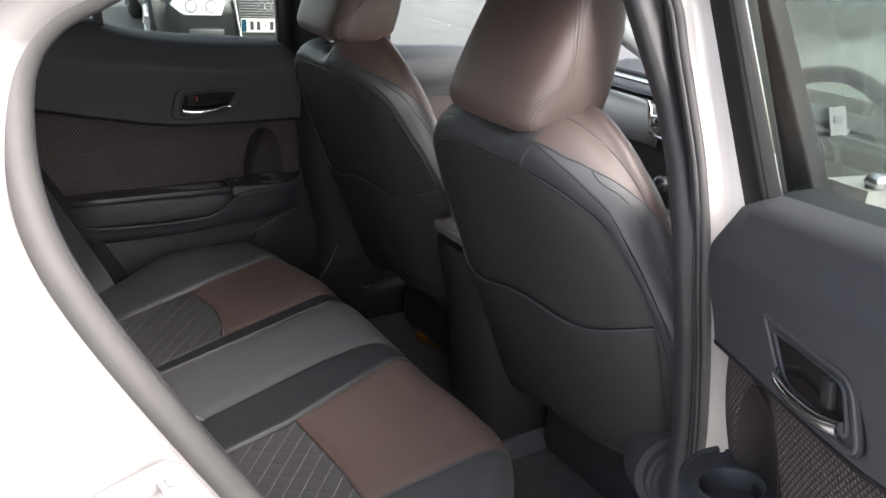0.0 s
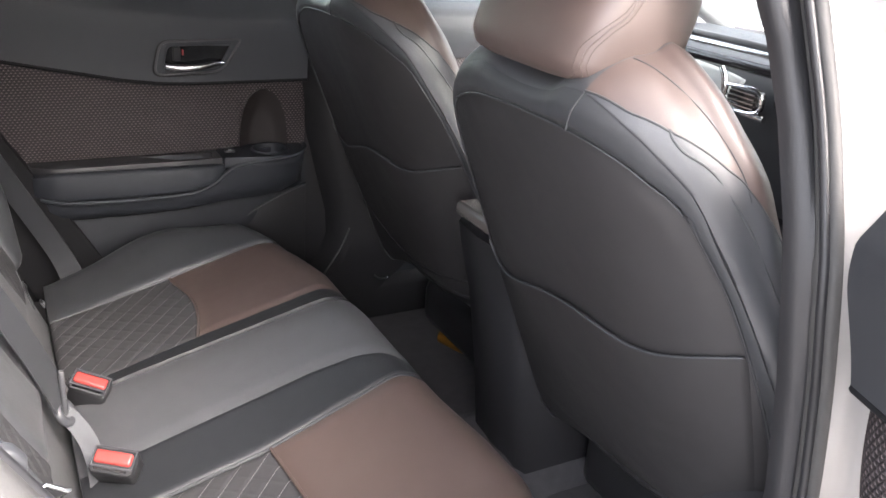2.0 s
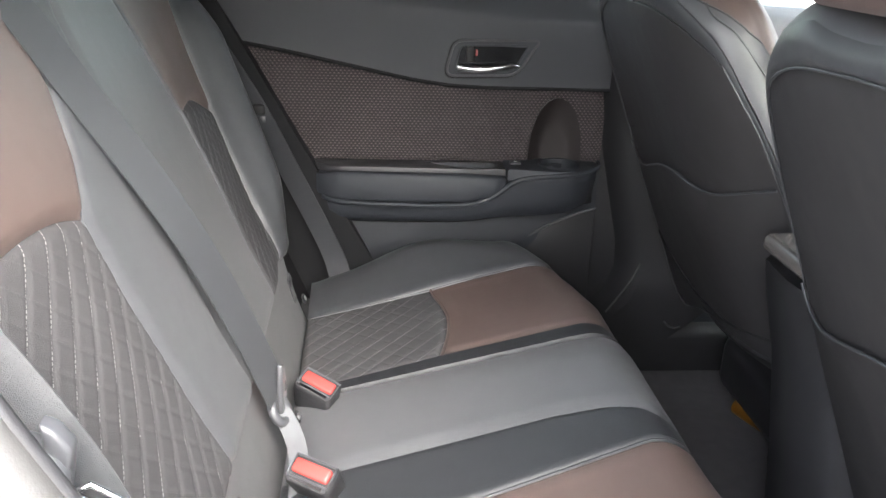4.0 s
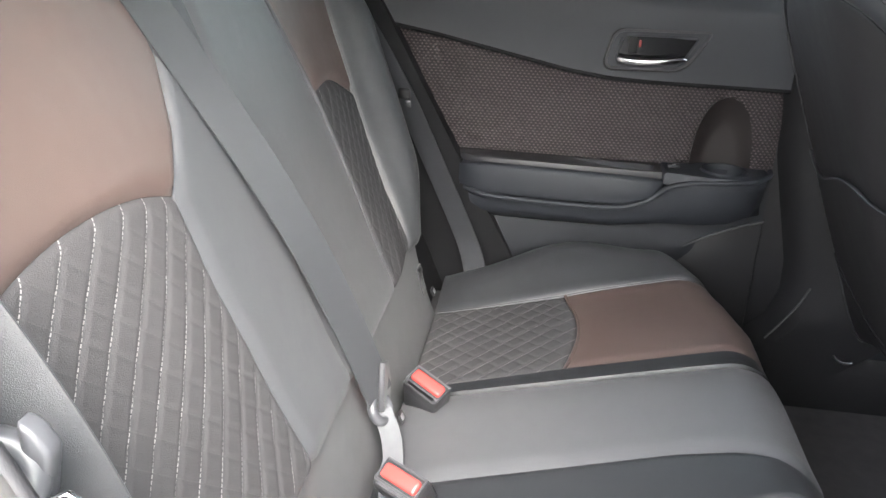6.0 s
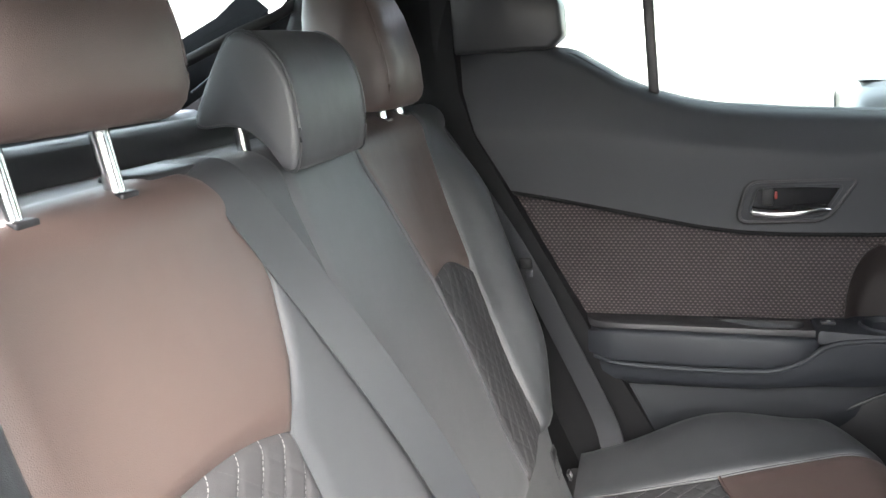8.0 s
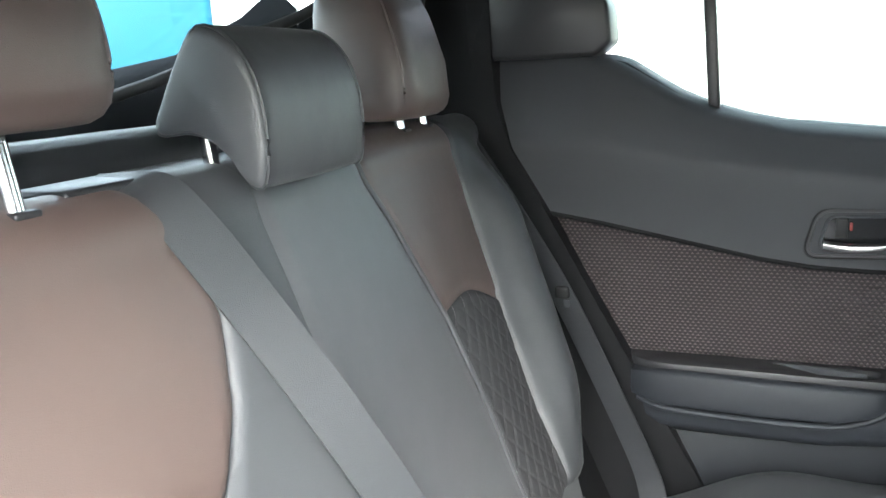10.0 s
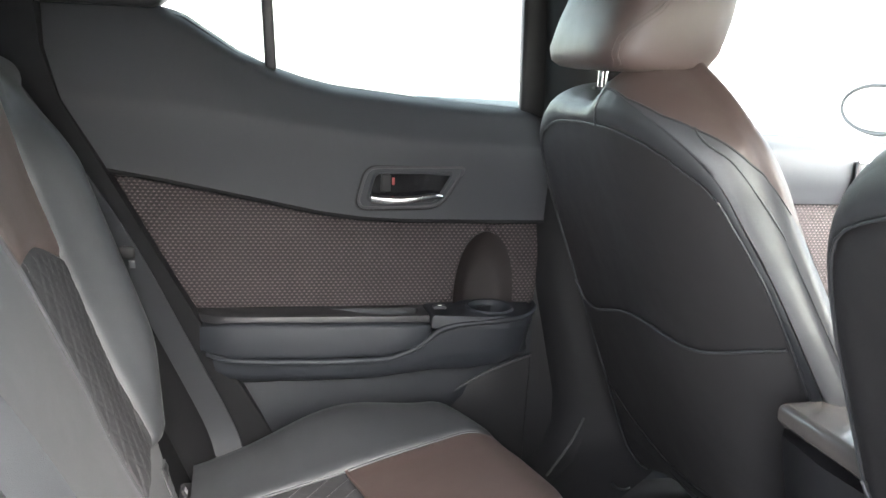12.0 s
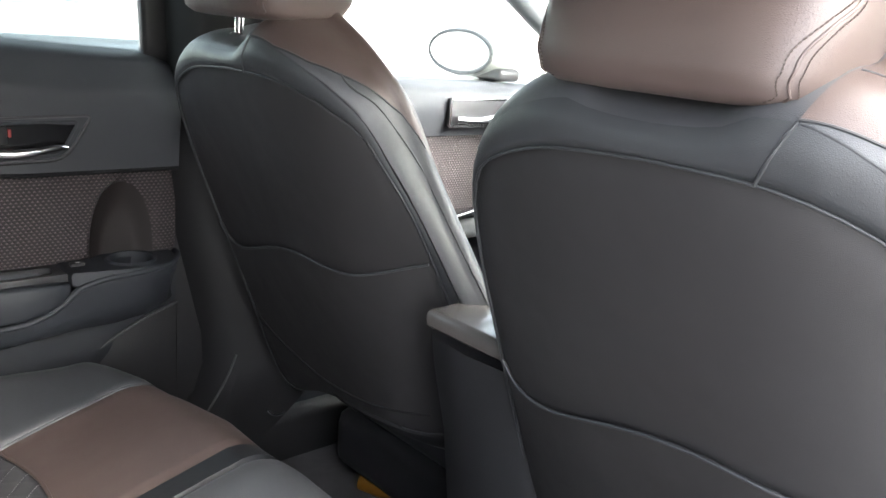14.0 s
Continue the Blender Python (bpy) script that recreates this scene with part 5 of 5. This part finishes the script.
    # Blacker material than other trim: the roof's shade is in its colour
    part("quarter_pillar", prism([(-.74, 1.20), (-.93, 1.20), (-.86, 1.36), (-.80, 1.46), (-.70, 1.46)], .61, .72, r=.02), M_SASH, car, "rear pillar trim with roof shade in its dark tone")
    # roof
    roof = part("headliner", patch(lambda u, v: Vector((-1.1 + 1.84 * u, -.50 + 1.16 * v, 1.42 + .035 * math.sin(math.pi * v) * math.sin(math.pi * min(1, .15 + .8 * u)))), 24, 20, (0, 0, .05)), M_LINING, car, "black cloth headliner")
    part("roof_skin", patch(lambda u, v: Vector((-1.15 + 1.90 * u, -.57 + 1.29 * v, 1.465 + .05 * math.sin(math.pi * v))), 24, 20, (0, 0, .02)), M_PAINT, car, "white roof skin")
    for y, s in ((-.50, -1), (.68, 1)):
        part("roof_rail_trim", tube([(-1.1, y, 1.40), (-.5, y, 1.405), (.1, y, 1.425), (.72, y * .98, 1.415)], .035, 12, 30), M_PLASTD, car)
    # floor
    part("floor_pan", box((.10, .03, .27), (2.6, 1.36, .06)), M_CARPET, car, "black carpeted floor")
    part("tunnel", prism([(-.12, .29), (-.09, .35), (-.05, .37), (.09, .37), (.13, .35), (.16, .29)], .05, 1.2, 'x', .01), M_CARPET, car)
    # bulkhead, windscreen, pillars
    part("firewall", box((1.32, .03, .65), (.06, 1.4, .75), .02), M_PLASTD, car)
    g = part("windscreen", slab([(1.55, -.66, 1.02), (1.55, .72, 1.02), (.70, .72, 1.42), (.70, -.66, 1.42)], (.0018, 0, .0038)), M_GLASS, car, "clear windscreen", False)
    g.visible_shadow = False
    for y, s in ((-.66, -1), (.72, 1)):
        part("screen_pillar", tube([(1.45, y, 1.02), (1.10, y - s * .02, 1.20), (.72, y - s * .06, 1.40)], .035, 12, 20), M_LIGHTG, car, "grey windscreen pillar trim")
    part("bonnet", patch(lambda u, v: Vector((1.55 + .9 * u, -.72 + 1.5 * v, 1.0 - .12 * u * u + .02 * math.sin(math.pi * v))), 10, 10, (0, 0, -.05)), M_PAINT, car, "white bonnet")


def build_front_doors():
    d = thing("door_3", "closed front passenger door with light grey trim and brown cloth", "car door", (0, 0, 0), kind="structure")
    x0, x1 = .24, 1.22
    part("upper_trim", patch(lambda u, v: Vector((x0 + (x1 - x0) * u, .70 - .02 * math.sin(math.pi * v) + .05 * smooth(.85, 1, v), .945 + .135 * v - .03 * u * v)), 30, 12, (0, .05, 0)), M_PLAST_LIT, d, "light grey upper trim")
    f = lambda u, v: Vector((x0 + (x1 - x0) * u, .705, .77 + .175 * v))
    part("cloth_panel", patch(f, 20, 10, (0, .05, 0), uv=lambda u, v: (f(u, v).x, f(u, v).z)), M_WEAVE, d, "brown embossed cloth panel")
    part("lower_trim", box((.82, .72, .55), (.80, .06, .44), .01), M_PLAST, d)
    part("armrest", box((.72, .655, .755), (.62, .10, .05), .018, 3), M_BLACK, d, "black armrest with chrome strip")
    part("chrome_strip", tube([(.55, .60, .785), (.78, .598, .79), (.92, .62, .83), (1.0, .66, .85)], .006, 8, 24), M_CHROME, d, "bright chrome strip")
    part("switch_panel", box((.80, .64, .782), (.20, .06, .01), .003), M_GLOSS, d)
    bz = part("handle_bezel", box((.87, .678, 1.0), (.17, .012, .06), .004), M_PLASTD, d, "black bezel with chrome lever")
    part("lever", tube([(.80, .664, .985), (.85, .655, .983), (.90, .655, .988), (.93, .664, .99)], .009, 10, 16), M_CHROME, bz)
    part("bezel_line", tube([(.785, .67, 1.03), (.955, .67, 1.03), (.955, .67, .97), (.785, .67, .97), (.785, .67, 1.03)], .004, 6), M_CHROME, bz)
    part("outer_skin", box((.72, .82, .70), (1.02, .08, .72), .03), M_PAINT, d)
    g = part("pane", prism([(.24, 1.07), (1.22, 1.04), (.80, 1.40), (.24, 1.41)], .745, .749), M_GLASS, d, "clear door glass", False)
    g.visible_shadow = False
    m = part("door_mirror", loft([[Vector((x, .87 + w * math.cos(t), 1.12 + h * math.sin(t))) for t in (2 * math.pi * k / 24 for k in range(24))] for x, w, h in ((.98, .115, .050), (1.0, .125, .060), (1.06, .12, .060), (1.11, .09, .045), (1.13, .04, .025))]), M_PAINT, d, "white door mirror housing")
    part("mirror_glass", loft([[Vector((x, .87 + .105 * math.cos(t), 1.12 + .045 * math.sin(t))) for t in (2 * math.pi * k / 24 for k in range(24))] for x in (.976, .984)]), M_CHROME, m, "mirror glass")
    part("mirror_rim", tube([(.978, .87 + .112 * math.cos(t), 1.12 + .051 * math.sin(t)) for t in (2 * math.pi * k / 32 for k in range(33))], .0045, 8), M_RECL, m)
    part("mirror_foot", box((1.03, .785, 1.075), (.07, .09, .03), .01), M_PLASTD, m)

    e = thing("door_4", "closed white front door on the driver's side", "car door", (0, 0, 0), kind="structure")
    x0, x1 = .335, 1.35
    part("outer_skin", patch(lambda u, v: Vector((x0 + (x1 - x0) * u, -.775 - .03 * math.sin(math.pi * min(1, v * 1.1)), .28 + (.87 - .07 * u) * v)), 16, 16, (0, .06, 0)), M_PAINT, e, "white painted outer skin")
    part("belt_moulding", tube([(x0 + .03, -.760, 1.157), (x0 + .06, -.773, 1.155), (.8, -.778, 1.125), (x1, -.775, 1.088)], .011, 8, 16), M_CHROME, e, "bright belt moulding")
    part("inner_trim", box((.80, -.67, .74), (.95, .07, .66), .02), M_PLAST, e)

    def leaned(bm):
        for v in bm.verts:
            v.co.y += .36 * max(0, v.co.z - 1.06)
        return bm
    part("rear_sash", leaned(prism([(.31, 1.06), (.345, 1.06), (.25, 1.42), (.215, 1.42)], -.765, -.72, r=.005)), M_SASH, e)
    part("front_sash", leaned(prism([(1.10, 1.06), (1.16, 1.06), (.76, 1.42), (.70, 1.42)], -.75, -.70, r=.005)), M_SASH, e)
    part("mirror_triangle", leaned(prism([(.98, 1.07), (1.16, 1.07), (.98, 1.21)], -.76, -.70, r=.004)), M_PLASTD, e)
    g = part("pane", leaned(prism([(.33, 1.06), (1.12, 1.07), (.74, 1.41), (.24, 1.41)], -.742, -.738)), M_GREENGLASS, e, "green-tinted door glass", False)
    g.visible_shadow = False
    st = part("sticker", leaned(box((.37, -.747, 1.215), (.034, .001, .034), 0)), M_LIGHTG, g, "small pale square sticker")
    part("sticker_mark", leaned(box((.37, -.7482, 1.217), (.018, .001, .010), 0)), M_STRAP, g)


def build_dashboard():
    d = thing("dashboard", "dark dashboard with light grey pad and bright vents", "dashboard", (1.1, .03, .6))
    sec = [(1.0, .62), (.97, .74), (.955, .86), (.96, .95), (.99, 1.005), (1.06, 1.03), (1.32, 1.03), (1.32, .62)]
    rings = []
    for y, k in ((-.62, 0), (-.5, .012), (-.2, .0), (.1, 0), (.4, -.01), (.66, 0)):
        rings.append([Vector((x - k, y, z)) for x, z in sec])
    part("dash_body", loft(rings), M_PLAST, d, "dark dashboard body")
    part("dash_pad", patch(lambda u, v: Vector((.945 - .014 * math.sin(math.pi * v) + .012 * v, .185 + .455 * u, .895 + .105 * v - .012 * (1 - u) ** 6 * v)), 24, 10, (.03, 0, 0), .12, .012), M_PADG, d, "light grey leather pad")
    part("dash_top_strip", tube([(.965, -.60, 1.018), (.962, -.2, 1.022), (.962, .2, 1.020), (.97, .66, 1.012)], .012, 8, 24), M_GLOSS, d)
    # Chrome tube stands in for the reflection on the dash's top edge
    part("edge_reflection", tube([(.985, -.60, 1.043), (.982, .1, 1.047), (.985, .66, 1.040)], .0075, 8, 24), M_CHROME, d, "bright tube for the reflection along the dash top")
    # Plain dark band above that edge
    part("dash_dark_band", tube([(1.0, -.60, 1.056), (.998, .1, 1.060), (1.0, .66, 1.053)], .008, 8, 24), M_PLASTD, d)
    part("silver_strip", tube([(.938, .215, 1.010), (.934, .20, .995), (.930, .188, .965), (.928, .165, .942), (.928, .13, .936), (.928, .07, .934)], .007, 8, 30), M_CHROME, d, "satin silver strip")
    v = part("air_vent", box((.94, .135, .962), (.03, .085, .044), .010), M_GLOSS, d, "air vent with silver rim")
    part("vent_rim", tube([(.924, .178, .984), (.924, .095, .986), (.924, .09, .944), (.924, .175, .940), (.924, .178, .984)], .004, 6, 40), M_CHROME, v)
    for k in range(4):
        part("vent_slat", box((.928, .135, .948 + .0095 * k), (.012, .07, .003)), M_CHROME, v)
    part("screen", box((.93, -.06, 1.03), (.02, .22, .13), .006), M_GLOSS, d, "gloss black display")
    w = thing("steering_wheel", "black leather steering wheel with silver spokes", "steering wheel", (.78, -.36, 1.03))
    ax = Vector((-.90, 0, .43))
    part("rim", torus((.78, -.36, 1.03), ax, .178, .016, 48, 12), M_BLACK, w)
    part("hub", disc((.80, -.36, 1.02), ax, .065, .05, 28, .012), M_PLASTD, w)
    up = Vector((.43, 0, .90))
    for p in (Vector((0, 1, 0)), Vector((0, -1, 0)), -up):
        c = Vector((.785, -.36, 1.028))
        part("spoke", ribbon([c + p * .05, c + p * .11, c + p * .17], ax.cross(p), .035, .012, 8), M_ALLOY, w)
    part("column", tube([(.81, -.36, 1.015), (1.0, -.36, .92)], .045, 16), M_PLASTD, w)


def build_console():
    c = thing("centre_console", "dark centre console with padded armrest and gear lever", "console", (.5, 0, .33))
    rings = []
    for z, x0, w in ((.33, .32, .085), (.50, .30, .085), (.66, .275, .086), (.76, .250, .090), (.798, .242, .088)):
        rings.append([Vector((x0 + .015, -w, z)), Vector((x0, -w * .8, z)), Vector((x0 - .006, 0, z)), Vector((x0, w * .8, z)), Vector((x0 + .015, w, z)), Vector((.62, w, z)), Vector((.62, -w, z))])
    part("console_body", loft(rings), M_PLASTD, c, "black plastic console body")
    part("armrest_lid", box((.44, 0, .818), (.40, .178, .026), .010, 4), M_LID, c, "grey padded armrest lid")
    part("front_deck", box((.82, 0, .66), (.42, .19, .16), .02, 3), M_GLOSS, c)
    g = part("gear_lever", tube([(.86, .03, .72), (.85, .03, .80), (.84, .03, .83)], .010, 10), M_CHROME, c, "gear lever with chrome ring")
    part("gear_knob", loft([[Vector((.838 + r * math.cos(t), .03 + r * math.sin(t), z)) for t in (2 * math.pi * k / 20 for k in range(20))] for z, r in ((.815, .014), (.825, .022), (.85, .026), (.87, .023), (.878, .012))]), M_GLOSS, g)
    part("gear_gaiter", loft([[Vector((.86 + r * math.cos(t), .03 + r * math.sin(t), z)) for t in (2 * math.pi * k / 20 for k in range(20))] for z, r in ((.735, .05), (.76, .035), (.79, .015))]), M_BLACK, g)


def build_loose():
    b = thing("bottle", "small plastic bottle with yellow label lying under the seat", "bottle", (.45, .36, .31))
    tf = Matrix.Translation((.475, .42, .322)) @ Matrix.Scale(.85, 4) @ Matrix.Rotation(radians(-68), 4, 'Z') @ Matrix.Rotation(radians(90), 4, 'Y')
    prof = ((-.07, .012), (-.066, .020), (-.02, .021), (.02, .021), (.04, .014), (.05, .009), (.06, .009))
    part("bottle_body", loft([[Vector((r * math.cos(t), r * math.sin(t), z)) for t in (2 * math.pi * k / 20 for k in range(20))] for z, r in prof]), M_YELLOW, b, tf=tf)
    part("cap", disc((0, 0, .066), (0, 0, 1), .012, .02, 18, .002), M_ALLOY, b, "grey cap", tf=tf)
    for yc in (-.33, .33):
        m = part("floor_mat", patch(lambda u, v: Vector((.06 + .42 * u, yc - .22 + .44 * v, .308 + .004 * math.sin(9 * u) * math.sin(7 * v))), 16, 16, (0, 0, -.006)), M_CARPET)
        tagged(m, "black carpet mat lying in the rear footwell", "floor mat", group="rear mats")
    s = thing("luggage_cover", "grey roller luggage cover behind the backrest", "luggage cover", (-.80, .03, 1.12))
    part("roller", tube([(-.775, -.55, 1.124), (-.775, .60, 1.124)], .048, 24), M_CHAR, s)
    part("cover_sheet", patch(lambda u, v: Vector((-.80 - .26 * u, -.52 + 1.1 * v, 1.15 - .012 * math.sin(math.pi * u))), 8, 20, (0, 0, -.006)), M_PLAST, s)


build_shell()
build_front_doors()
build_dashboard()
build_console()
build_loose()
